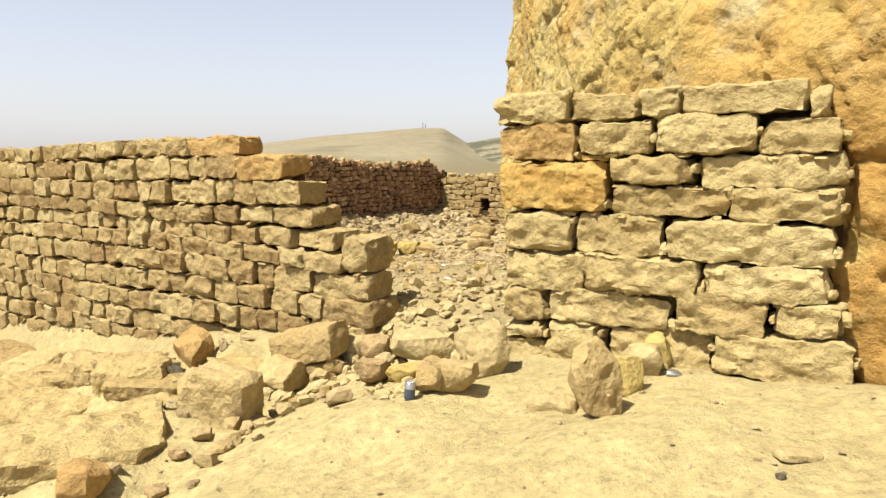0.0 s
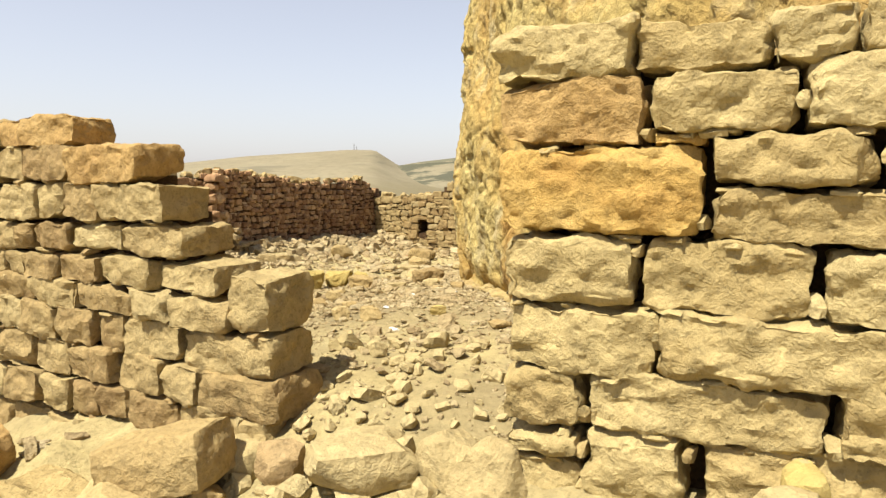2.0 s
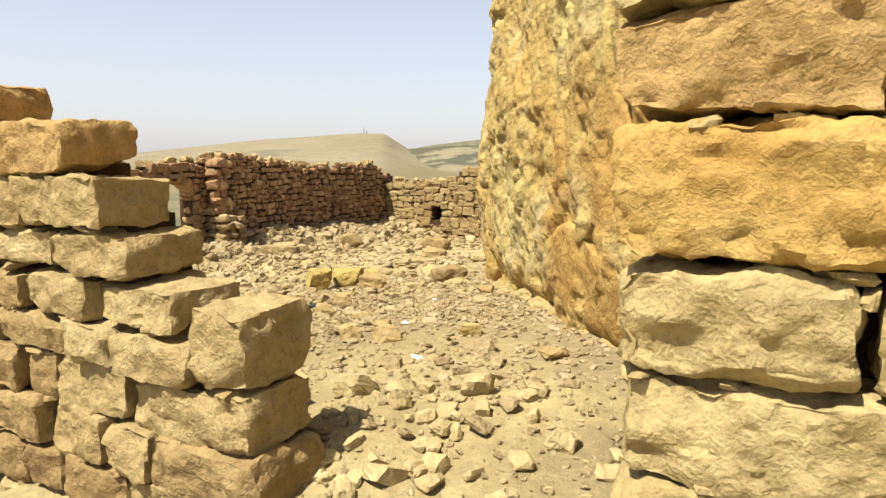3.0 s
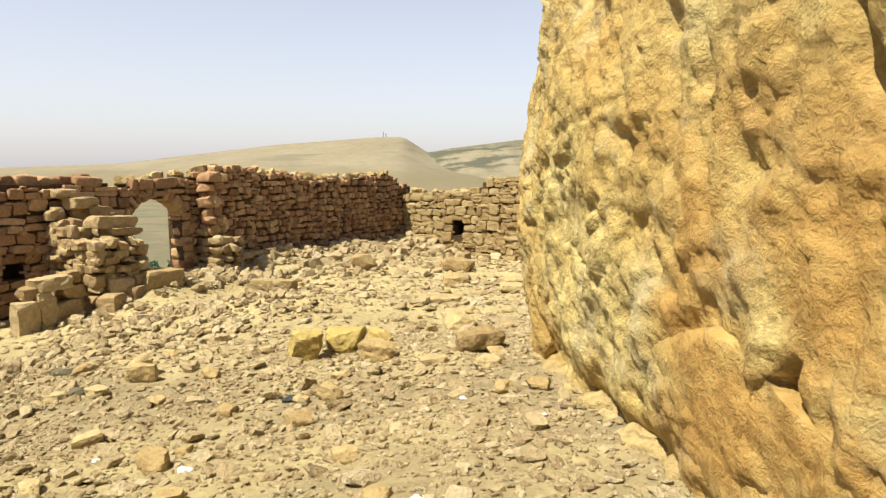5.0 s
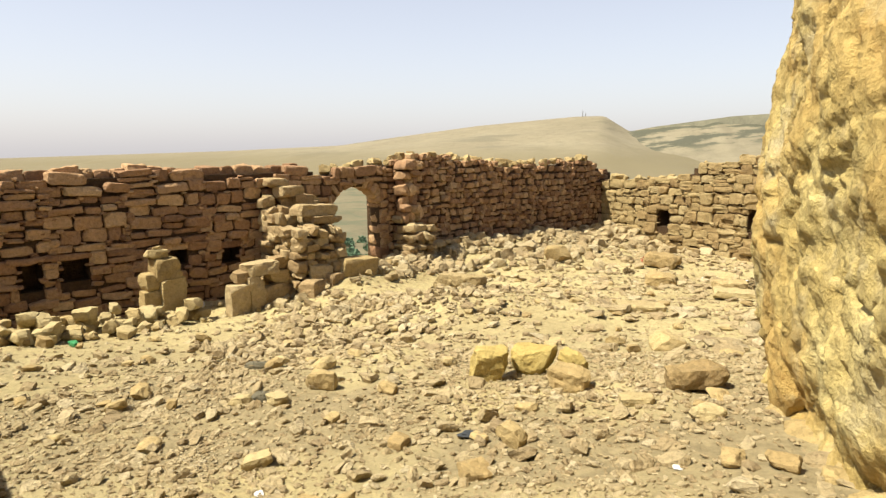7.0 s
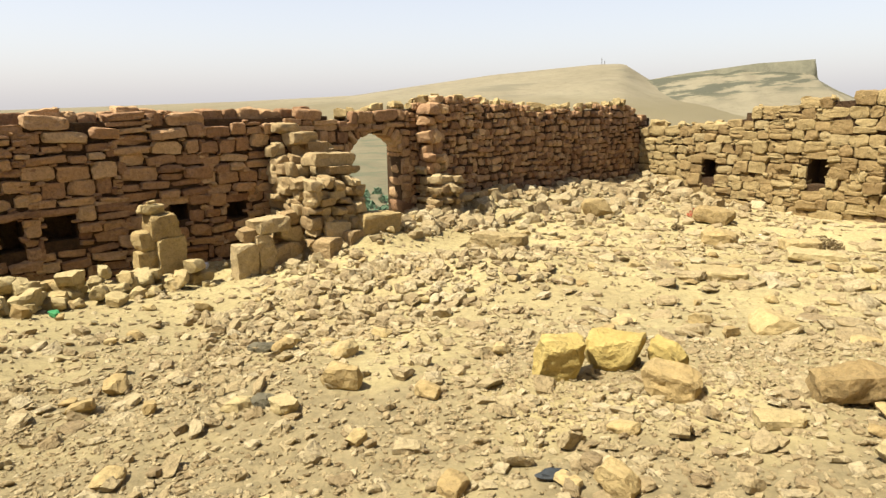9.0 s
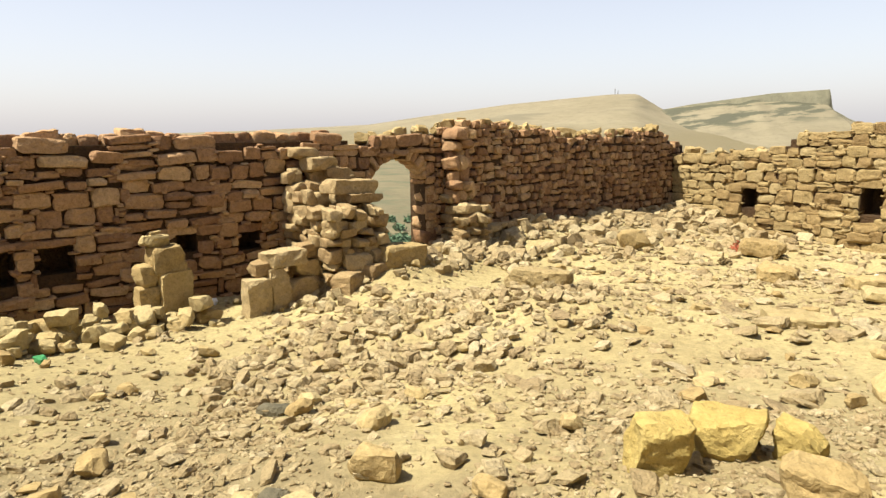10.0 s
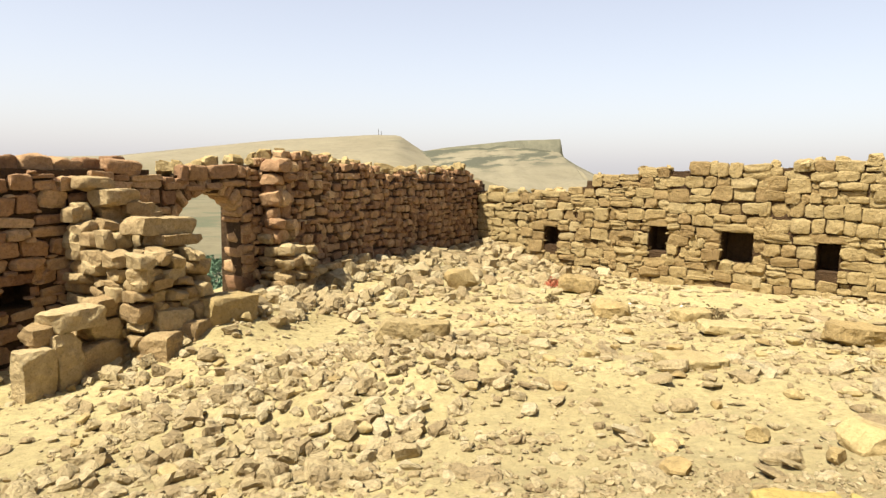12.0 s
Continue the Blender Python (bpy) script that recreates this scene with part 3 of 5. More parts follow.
def lay(parent, stones, p0, d, n, depth, material, rng, limit=290, name="stone", joint=0.002, proud=0.045, near=None, small_material=None, protos=None, lean=5):
    """The wall's face: the stones nearest to a point of the plan are pieces, the rest is joined."""
    if near is not None:
        stones = sorted(stones, key=lambda q: abs((q[0] + q[1]) / 2 - near))
    protos = protos or PROTOS
    rest = []
    for i, (a, b, z0, z1) in enumerate(stones):
        dep = depth * rng.uniform(0.8, 1.1)
        off = rng.uniform(-proud, proud * 0.7) - dep / 2 + 0.02
        m = upright(p0, d, n, (a + b) / 2, off, (z0 + z1) / 2, rng.uniform(-lean, lean), rng.uniform(-lean, lean), rng.uniform(-lean, lean) + 180 * rng.integers(2))
        size = (max(0.04, b - a - joint), dep, max(0.04, z1 - z0 - joint))
        if i < limit:
            me = protos[rng.integers(len(protos))]
            ob = new(name, me)
            if not ob.material_slots:
                me.materials.append(None)
            ob.material_slots[0].link = "OBJECT"
            ob.material_slots[0].material = material
            ob.parent = parent
            ob.matrix_basis = m @ Matrix.Diagonal((*size, 1))
        else:
            rest.append((m, size))
    if rest:
        verts, faces, base = [], [], 0
        for m, size in rest:
            me = protos[rng.integers(len(protos))]
            co = np.empty(len(me.vertices) * 3, np.float32)
            me.vertices.foreach_get("co", co)
            vi = np.empty(len(me.loops), np.int32)
            me.loops.foreach_get("vertex_index", vi)
            mm = np.array(m)
            verts.append(co.reshape(-1, 3) * size @ mm[:3, :3].T + mm[:3, 3])
            faces.append(vi.reshape(-1, 4) + base)
            base += len(me.vertices)
        ob = part("facing_stones", mesh_from("facing_stones", np.concatenate(verts), np.concatenate(faces), True), small_material or material, parent)
        tagged(ob, kind="stuff")


# ---- gate pier of large dressed blocks ----
PIER_ROWS = [
    [(-0.04, 0.53, 1.887, 2.104), (0.538, 0.988, 1.89, 2.062), (0.995, 1.249, 1.89, 2.085), (1.265, 1.939, 1.905, 2.085), (1.954, 2.07, 1.847, 2.039)],
    [(-0.007, 0.575, 1.618, 1.875), (0.594, 1.091, 1.669, 1.885), (1.108, 1.677, 1.662, 1.896), (1.696, 2.124, 1.646, 1.85)],
    [(-0.005, 0.779, 1.283, 1.608), (0.57, 0.79, 1.612, 1.662), (0.803, 1.343, 1.471, 1.65), (1.357, 2.16, 1.455, 1.647)],
    [(0.82, 1.537, 1.265, 1.462), (1.555, 2.14, 1.245, 1.452)],
    [(0.01, 0.55, 0.99, 1.262), (0.59, 1.151, 1.005, 1.262), (1.203, 2.126, 0.993, 1.25)],
    [(0.02, 0.632, 0.712, 0.982), (0.646, 1.405, 0.752, 0.996), (1.429, 2.112, 0.775, 1.0)],
    [(0.021, 0.355, 0.452, 0.703), (0.394, 1.235, 0.505, 0.742), (1.266, 1.812, 0.535, 0.793), (1.831, 2.186, 0.584, 0.785)],
    [(0.022, 0.35, 0.34, 0.448), (0.02, 0.366, 0.17, 0.335), (0.38, 0.77, 0.2, 0.493), (0.813, 1.495, 0.25, 0.525), (1.514, 2.25, 0.29, 0.578)],
]
PN = -BACK


def flat_top(z):
    return lambda s: z


rng = np.random.default_rng(5)
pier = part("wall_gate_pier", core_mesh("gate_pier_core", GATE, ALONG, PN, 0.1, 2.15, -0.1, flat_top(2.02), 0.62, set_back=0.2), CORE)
tagged(pier, "gate pier of large dressed yellow sandstone blocks, dry-laid", "wall", kind="structure")
for r, row in enumerate(PIER_ROWS):
    for c, (a, b, z0, z1) in enumerate(row):
        dep = 0.42 if c else 0.58
        v, f = rough_stone((b - a - 0.006, dep, z1 - z0 - 0.004), 1000 + 10 * r + c, 0.017, 0.02, 11, 0.036, 0.012, 48, 0.06)
        orange = (r, c) == (2, 0)
        m = upright(GATE, ALONG, PN, (a + b) / 2, rng.uniform(-0.03, 0.02) - dep / 2 + 0.03, (z0 + z1) / 2, rng.uniform(-2, 2), rng.uniform(-0.6, 0.6), rng.uniform(-1.5, 1.5))
        part("block", mesh_from("block", v, f, True, 30), ORANGE if orange or (r, c) == (2, 1) else OCHRE if (r, c) == (1, 0) else DRESSED, pier, "ochre sandstone block" if orange else "", m)


def chinking(parent, spots, p0, d, n, rng, material):
    """Small stones wedged into the joints."""
    for s, z, w, h in spots:
        v, f = FLATS[rng.integers(len(FLATS))]
        ob = part("wedge_stone", mesh_from("wedge_stone", v * (w, 0.14, h), f, False), material, parent)
        ob.matrix_basis = upright(p0, d, n, s, -0.045, z, 0, rng.uniform(-8, 8), rng.uniform(-15, 15))


spots = []
for row in PIER_ROWS[1:]:
    for a, b, z0, z1 in row:
        if b - a < 0.3:
            continue
        for _ in range(rng.integers(1, 4)):
            spots.append((rng.uniform(a + 0.05, b - 0.05), z0 - 0.012 + rng.uniform(-0.01, 0.01), rng.uniform(0.05, 0.13), rng.uniform(0.025, 0.045)))
        spots.append((b + 0.012, rng.uniform(z0 + 0.04, z1 - 0.03), rng.uniform(0.04, 0.06), rng.uniform(0.05, 0.1)))
chinking(pier, spots, GATE, ALONG, PN, rng, DRESSED)

# ---- outer wall, broken off at the gap ----
LW0, LWD = np.array([-3.58, 7.93]), np.array([0.8379, -0.5458])
LWN = np.array([-0.5458, -0.8379])
LEVELS = [-1.25, -1.0, -0.76, -0.52, -0.28, -0.05, 0.185, 0.42, 0.665, 0.85, 1.03, 1.215, 1.445, 1.68, 1.875]
ENDS = [3.85, 3.85, 3.85, 3.85, 3.85, 3.9, 3.95, 3.88, 3.87, 3.55, 3.27, 3.13, 2.91, 2.25]
rng = np.random.default_rng(11)


def outer_top(s):
    return float(np.interp(s, [-6, 2.1, 2.2, 2.8, 2.9, 3.05, 3.1, 3.2, 3.3, 3.5, 3.9], [1.74, 1.80, 1.60, 1.58, 1.38, 1.36, 1.14, 1.1, 0.9, 0.6, 0.5]))


outer = part("wall_outer", core_mesh("outer_wall_core", LW0, LWD, LWN, -5.5, 3.8, -1.6, outer_top, 0.36, set_back=0.12, step=0.1), CORE)
tagged(outer, "broken dry-stone outer wall of coursed yellow sandstone", "wall", kind="structure")
outer_stones, spots = [], []
for k, (z0, z1) in enumerate(zip(LEVELS[:-1], LEVELS[1:])):
    s, first = ENDS[k], True
    while s > -5.4:
        if first:
            l = {13: 0.8, 12: 0.7, 11: 0.62, 10: 0.56, 9: 0.5, 8: 0.27, 7: 0.7, 6: 0.6}.get(k, 0.4)
        else:
            l = rng.uniform(0.24, 0.56) * (1.0 if s > 0 else 0.9)
        if k == 8 and first:
            z1b = 1.0
        elif k == 9 and first:
            s -= 0.06
            z1b = z1
        else:
            z1b = z1
        tilt_z = 0.02 * math.sin(s * 0.9 + k)
        outer_stones.append((s - l, s, z0 + tilt_z, z1b + tilt_z, first))
        if rng.random() < 0.85:
            spots.append((s - l * rng.uniform(0.1, 0.9), z0 + tilt_z, rng.uniform(0.05, 0.14), rng.uniform(0.03, 0.05)))
        s -= l
        first = False
for i, (a, b, z0, z1, first) in enumerate(outer_stones):
    dep = 0.4 if first else 0.3
    close = (a + b) / 2 > -0.5
    v, f = rough_stone((b - a - 0.01, dep, z1 - z0 - 0.008), 2000 + i, 0.022 if close else 0.04, 0.017, 9, 0.034, 0.011, 30, 0.06)
    m = upright(LW0, LWD, LWN, (a + b) / 2, rng.uniform(-0.03, 0.025) - dep / 2 + 0.03, (z0 + z1) / 2, rng.uniform(-2, 2), rng.uniform(-1.5, 1.5), rng.uniform(-2.5, 2.5))
    part("stone", mesh_from("stone", v, f, True, 30), OCHRE if first and z0 > 1.4 else OUTER, outer, "", m)
chinking(outer, spots, LW0, LWD, LWN, rng, OUTER)

# ---- weathered outcrop beside the gate ----
FOOT = [(9, -0.5), (6.2, 1.6), (4.3, 2.75), (3.1, 3.6), (2.6, 4.1), (2.15, 4.9), (1.78, 5.9), (1.56, 7.0), (1.40, 8.4), (1.31, 9.7), (1.27, 10.8), (1.33, 11.6), (1.7, 12.4), (2.6, 13.1), (5, 13.6), (9, 13)]
fp = np.array(FOOT)
run = np.concatenate([[0], np.cumsum(np.linalg.norm(np.diff(fp, axis=0), axis=1))])
su = np.concatenate([np.arange(0, run[2], 0.25), np.arange(run[2], run[13], 0.027), np.arange(run[13], run[-1], 0.3)])
fx, fy = np.interp(su, run, fp[:, 0]), np.interp(su, run, fp[:, 1])
ker = np.exp(-np.linspace(-2, 2, 41) ** 2)
ker /= ker.sum()
inner = slice(20, -20)
fx[inner], fy[inner] = np.convolve(fx, ker, "same")[inner], np.convolve(fy, ker, "same")[inner]
tx, ty = np.gradient(fx), np.gradient(fy)
tl = np.hypot(tx, ty)
nx, ny = -ty / tl, tx / tl
zz = np.concatenate([np.arange(-0.9, 3.8, 0.027), np.arange(3.8, 6.6, 0.1)])
A, Z = np.meshgrid(np.arange(len(su)), zz, indexing="ij")
P = np.stack([fx[A].ravel(), fy[A].ravel(), Z.ravel()], 1)
side = np.sign((1.0 - 3.0) * nx[len(su) // 2] + 0 * ny[len(su) // 2]) or 1.0
N = np.stack([(nx * side)[A].ravel(), (ny * side)[A].ravel()], 1)
warp = P + 0.25 * np.stack([vnoise(P + 3 * a, 1.2, 40 + a) for a in range(3)], 1)
out = 0.06 * fbm(warp, 0.75, 2, 50) + 0.022 * (0.5 - np.abs(fbm(warp, 1.8, 3, 51))) + 0.010 * fbm(warp, 4.6, 2, 55) + 0.011 * fbm(P + 0.1 * warp, 15, 3, 52)
terr = fbm(warp * (1, 1, 0.8), 1.7, 4, 58) * 3 + 20
out += 0.02 * (np.floor(terr) + np.clip((terr - np.floor(terr)) * 8 - 3.5, 0, 1) - 20)
cracks = np.abs(vnoise(warp * (1, 1, 0.75), 1.15, 53))
thin = np.abs(vnoise(warp * (1, 1, 0.6) + 0.06 * np.stack([vnoise(P, 7, 46 + a) for a in range(3)], 1), 2.3, 56))
out -= 0.05 * np.exp(-((thin / 0.03) ** 2)) * (vnoise(P, 1.5, 57) > 0.1)
flakes = fbm(warp, 4.2, 3, 59) * 3 + 20
out -= 0.014 * np.exp(-((vnoise(warp + 0.05 * P, 4.7, 61) / 0.06) ** 2)) * (vnoise(P, 1.1, 62) > -0.1)
out += 0.011 * (np.floor(flakes) + np.clip((flakes - np.floor(flakes)) * 8 - 3.5, 0, 1) - 20)
out -= 0.09 * np.exp(-((cracks / 0.035) ** 2)) * (vnoise(P, 0.8, 54) > 0.05)
prng = np.random.default_rng(3)
zs = Z.ravel()
pits = np.stack([prng.uniform(fx.min(), 3, 700), prng.uniform(3.5, 12.5, 700), prng.uniform(0.1, 3.6, 700)], 1)
at = prng.integers(np.searchsorted(su, run[3]), np.searchsorted(su, run[12]), 700)
pits[:, 0], pits[:, 1] = fx[at], fy[at]
for px, py, pz in pits:
    r = prng.uniform(0.018, 0.046) * (1.6 if prng.random() < 0.07 else 1)
    d2 = (P[:, 0] - px) ** 2 + (P[:, 1] - py) ** 2
    near = np.where((d2 < 0.09) & (np.abs(zs - pz) < 0.3))[0]
    q = np.sqrt(d2[near] / (r * 0.8) ** 2 + ((zs[near] - pz) / (r * 1.1)) ** 2)
    out[near] -= r * 0.75 * np.clip(1.3 - q + 0.6 * vnoise(P[near], 14, 77) + 0.3 * vnoise(P[near], 30, 78), 0, 1)
out -= 0.035 * np.maximum(zs - 1.6, 0) ** 1.5 + 0.16 * np.exp(-((zs - g(1.3, 9)) / 0.16) ** 2) * (0.5 + 0.5 * vnoise(P, 1.4, 60))
out -= 2.2 * np.clip((zs - 5.0) / 1.6, 0, 1) ** 2
P[:, :2] += N * out[:, None]
i = np.arange(P.shape[0]).reshape(A.shape)
quads = np.stack([i[:-1, :-1], i[1:, :-1], i[1:, 1:], i[:-1, 1:]], -1).reshape(-1, 4)
cap = len(P)
P = np.concatenate([P, [[7.5, 6.5, 7.2], [9.5, -0.6, 6.4], [9.5, 13.2, 6.4]]])
tops = [[i[k, -1], i[k + 1, -1], cap, cap] for k in range(len(su) - 1)]
me = bpy.data.meshes.new("rock_outcrop")
me.from_pydata([tuple(p) for p in P], [], [tuple(q) for q in quads.tolist()] + [tuple(t[:3]) for t in tops])
me.polygons.foreach_set("use_smooth", np.full(len(me.polygons), True))
outcrop = part("rock_outcrop", me, OUTCROP)
for k, (x, y, z, size, tilt, yaw) in enumerate(((1.575, 7.74, 0.76, (0.32, 1.65, 0.8), 4, 6), (1.36, 10.9, 0.42, (0.2, 0.75, 0.95), 8, 0))):
    v, f = rough_stone(size, 9000 + k, 0.03, 0.07, 16, 0.12, 0.014, 44, 0.16)
    # round the slab off into a worn shield
    across, up = np.clip(2 * v[:, 1] / size[1], -1, 1), np.clip(2 * v[:, 2] / size[2], -1, 1)
    v[:, 1] *= np.sqrt(1 - 0.5 * up**2) * (1 + 0.08 * np.sin(5 * up + k))
    v[:, 2] *= np.sqrt(1 - 0.5 * across**2) * (1 + 0.1 * np.sin(4 * across + 2 * k))
    v[:, 0] *= 1 - 0.55 * np.maximum(np.abs(across), np.abs(up)) ** 3
    part("rock_slab", mesh_from("rock_slab", v, f, True, 30), OUTCROP, outcrop, "brown sandstone slab peeling from the face", Matrix.Translation((x, y, z)) @ pose(0, 0, 0, tilt, 0, yaw))
for k in range(13):
    y = 7.0 + 0.34 * k
    x = float(np.interp(y, [7.0, 8.4, 9.7, 11.6], [1.5, 1.36, 1.27, 1.28]))
    v, f = rough_stone((0.22 + 0.05 * (k % 3), 0.3 + 0.07 * (k % 4), 0.16), 5300 + k, 0.025, 0.03, 12, 0.07, 0.014, 24, 0.06, 0.25)
    part("base_ledge", mesh_from("base_ledge", v, f, True, 30), BEDROCK, outcrop, "pale crumbling rock along the foot", Matrix.Translation((x + 0.13, y, g(x, y) - 0.035)) @ pose(0, 0, 0, 4 * (k % 3) - 4, 5 * (k % 2), 6 + 17 * (k % 5)))
tagged(outcrop, "towering rounded yellow sandstone outcrop, pitted and cracked", "rock")


# ---- courtyard wall with the archway ----
def court_top(s):
    z = np.interp(s, [-6, 1.4, 2.0, 2.9, 3.1, 3.4, 3.7, 5.2, 5.6, 6.0, 7.6, 9.6, 11.2, 12.9, 14.2], [1.63, 1.62, 1.60, 1.64, 1.62, 1.40, 1.50, 1.62, 1.68, 1.80, 1.68, 1.45, 1.52, 1.56, 1.25])
    return float(z)


ARCH = (3.72, 4.98, -1.2, 1.12)
COURT_HOLES = [(-1.98, -1.66, -0.21, 0.21, False), (-1.43, -0.99, -0.13, 0.21, False), (0.33, 0.62, -0.07, 0.19, False), (1.25, 1.60, -0.15, 0.13, False), (*ARCH, True)]
rng = np.random.default_rng(21)
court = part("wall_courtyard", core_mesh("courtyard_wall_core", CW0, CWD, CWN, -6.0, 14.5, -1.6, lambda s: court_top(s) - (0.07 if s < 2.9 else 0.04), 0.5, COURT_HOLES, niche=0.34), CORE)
tagged(court, "ruined courtyard wall of shaded rubble stone with an archway and small niches", "wall", kind="structure")
flat_holes = [h[:4] for h in COURT_HOLES]
left_stones = coursed(rng, -6.0, 5.2, -1.0, lambda s: court_top(s) - 0.1 if s < 2.9 else court_top(s), (0.11, 0.25), (0.18, 0.62), flat_holes, panel=(0.6, 1.6))
right_stones = coursed(rng, 5.2, 14.3, -1.0, court_top, (0.10, 0.20), (0.12, 0.34), (), panel=(0.4, 1.2))
lay(court, left_stones, CW0, CWD, CWN, 0.26, COURT, rng, 290, near=1.0, small_material=COURT_ISLAND, joint=0.008, protos=PROTOS[:12] + ROUNDED[:8])
lay(court, right_stones, CW0, CWD, CWN, 0.26, COURT, rng, 290, near=7.0, small_material=COURT_ISLAND, joint=0.012, proud=0.07, protos=ROUNDED)
# coping of upright blocks along the unbroken stretch
s = -6.0
while s < 3.0:
    l = rng.uniform(0.18, 0.42)
    h = rng.uniform(0.2, 0.27)
    v, f = rough_stone((l - 0.012, 0.36, h), 3000 + int(s * 100), 0.04, 0.02, 8, 0.04, 0.012, 10)
    part("coping_stone", mesh_from("coping_stone", v, f, True), COURT, court, "", upright(CW0, CWD, CWN, s + l / 2, -0.33, court_top(s) - 0.2 + h / 2, 0, rng.uniform(-4, 4), rng.uniform(-6, 6)))
    s += l
# arch ring and jamb blocks
RISE, MIDS, RAD = 0.50, (ARCH[0] + ARCH[1]) / 2, (ARCH[1] - ARCH[0]) / 2
for k in range(17):
    a0 = math.pi * k / 17
    am = a0 + math.pi / 34
    v, f = rough_stone((0.30, 0.5, RAD * math.pi / 17 * 1.35), 3300 + k, 0.08, 0.03, 5, 0.03, 0.01, 6)
    m = upright(CW0, CWD, CWN, MIDS + math.cos(am) * (RAD + 0.14), -0.26, RISE + math.sin(am) * (RAD + 0.14)) @ Matrix.Rotation(-am, 4, "Y")
    part("arch_stone", mesh_from("arch_stone", v, f, True), COURT, court, "", m)
for s_mid, w in ((ARCH[1] + 0.17, 0.36), (ARCH[0] - 0.17, 0.36)):
    z = -0.75
    while z < RISE - 0.02:
        h = min(rng.uniform(0.2, 0.3), RISE - z)
        v, f = rough_stone((w, 0.5, h - 0.012), 3400 + int(z * 100) + int(s_mid * 10), 0.07, 0.025, 5, 0.03, 0.008, 9)
        part("jamb_stone", mesh_from("jamb_stone", v, f, True), COURT, court, "", upright(CW0, CWD, CWN, s_mid, -0.26, z + h / 2, 0, 0, rng.uniform(-1, 1)))
        z += h
# lintels over the niches
for h0, h1, z0, z1, t in COURT_HOLES[:4]:
    v, f = rough_stone((h1 - h0 + 0.3, 0.34, 0.12), 3500 + int(h0 * 100), 0.05, 0.03, 6, 0.04, 0.01, 10)
    part("lintel", mesh_from("lintel", v, f, True), COURT, court, "", upright(CW0, CWD, CWN, (h0 + h1) / 2, -0.13, z1 + 0.06))

# ---- far wall with four small windows ----
def far_top(s):
    return float(np.interp(s, [-1, 0.3, 2.7, 3.1, 3.5, 5.5, 7.9, 9.4, 14], [1.1, 0.98, 0.96, 1.2, 1.42, 1.66, 1.77, 1.85, 1.9]))


FAR_HOLES = [(2.15, 2.56, -0.36, 0.12, False), (4.95, 5.4, -0.27, 0.31, False), (6.58, 7.24, -0.38, 0.30, False), (8.45, 8.85, -0.37, 0.21, False)]
rng = np.random.default_rng(33)
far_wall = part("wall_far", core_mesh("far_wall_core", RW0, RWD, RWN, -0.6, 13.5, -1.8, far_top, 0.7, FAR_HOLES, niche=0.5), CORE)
tagged(far_wall, "sunlit courtyard wall of rounded yellow rubble stones with four small windows", "wall", kind="structure")
far_stones = coursed(rng, 0.0, 13.4, -1.4, far_top, (0.19, 0.31), (0.24, 0.58), [h[:4] for h in FAR_HOLES], 0.04, (1.2, 2.6))
lay(far_wall, far_stones, RW0, RWD, RWN, 0.28, DIMMED_LOOSE, rng, 290, near=5.0, small_material=DIMMED_LOOSE, joint=-0.02, protos=ROUNDED, lean=3)
for h0, h1, z0, z1, t in FAR_HOLES:
    v, f = rough_stone((h1 - h0 + 0.36, 0.36, 0.17), 3600 + int(h0 * 100), 0.05, 0.04, 6, 0.05, 0.012, 12)
    part("lintel", mesh_from("lintel", v, f, True), DIMMED_LOOSE, far_wall, "", upright(RW0, RWD, RWN, (h0 + h1) / 2, -0.14, z1 + 0.09))

r2 = np.random.default_rng(44)
chinking(far_wall, [(q[r2.integers(2)], q[2 + r2.integers(2)] + r2.uniform(-0.03, 0.03), r2.uniform(0.06, 0.16), r2.uniform(0.04, 0.09)) for q in far_stones if r2.random() < 0.8][:200], RW0, RWD, RWN, r2, DIMMED_LOOSE)
chinking(court, [(q[r2.integers(2)], q[2 + r2.integers(2)] + r2.uniform(-0.03, 0.03), r2.uniform(0.05, 0.15), r2.uniform(0.03, 0.08)) for q in left_stones if q[0] > -3.6 and r2.random() < 0.95][:280], CW0, CWD, CWN, r2, COURT)

# ---- loose rubble ----
def sprinkle(name, count, box, sizes, seed, protos, label, keep=None, flat=(0.25, 0.6), sink=0.2, material=RUBBLE, tilt=0.6, power=2.2):
    r = np.random.default_rng(seed)
    x, y = r.uniform(box[0], box[1], count * 3), r.uniform(box[2], box[3], count * 3)
    u = (x - GATE[0]) * ALONG[0] + (y - GATE[1]) * ALONG[1]
    v = (x - GATE[0]) * BACK[0] + (y - GATE[1]) * BACK[1]
    ok = np.ones(len(x), bool) if keep is None else keep(x, y, u, v, r)
    x, y = x[ok][:count], y[ok][:count]
    w = sizes[0] + (sizes[1] - sizes[0]) * r.random(len(x)) ** power
    size = np.stack([w, w * r.uniform(0.55, 1.0, len(x)), w * r.uniform(*flat, len(x))], 1)
    z = ground(x, y) + size[:, 2] * (0.5 - sink)
    vv, ff = scatter(protos, np.stack([x, y, z], 1), size, r, tilt)
    ob = part(name, mesh_from(name, vv, ff, False), material)
    return tagged(ob, label, "rubble", kind="stuff")


def rock_side(x, y):
    """Plan points free of the outcrop."""
    edge = np.interp(y, [4, 5.2, 6.0, 7.0, 8.4, 9.7, 10.8, 11.6, 12.4, 13.1, 13.6], [2.9, 2.1, 1.75, 1.56, 1.4, 1.31, 1.27, 1.33, 1.7, 2.6, 5])
    return (x < edge + 0.05) | (y > 13.4)


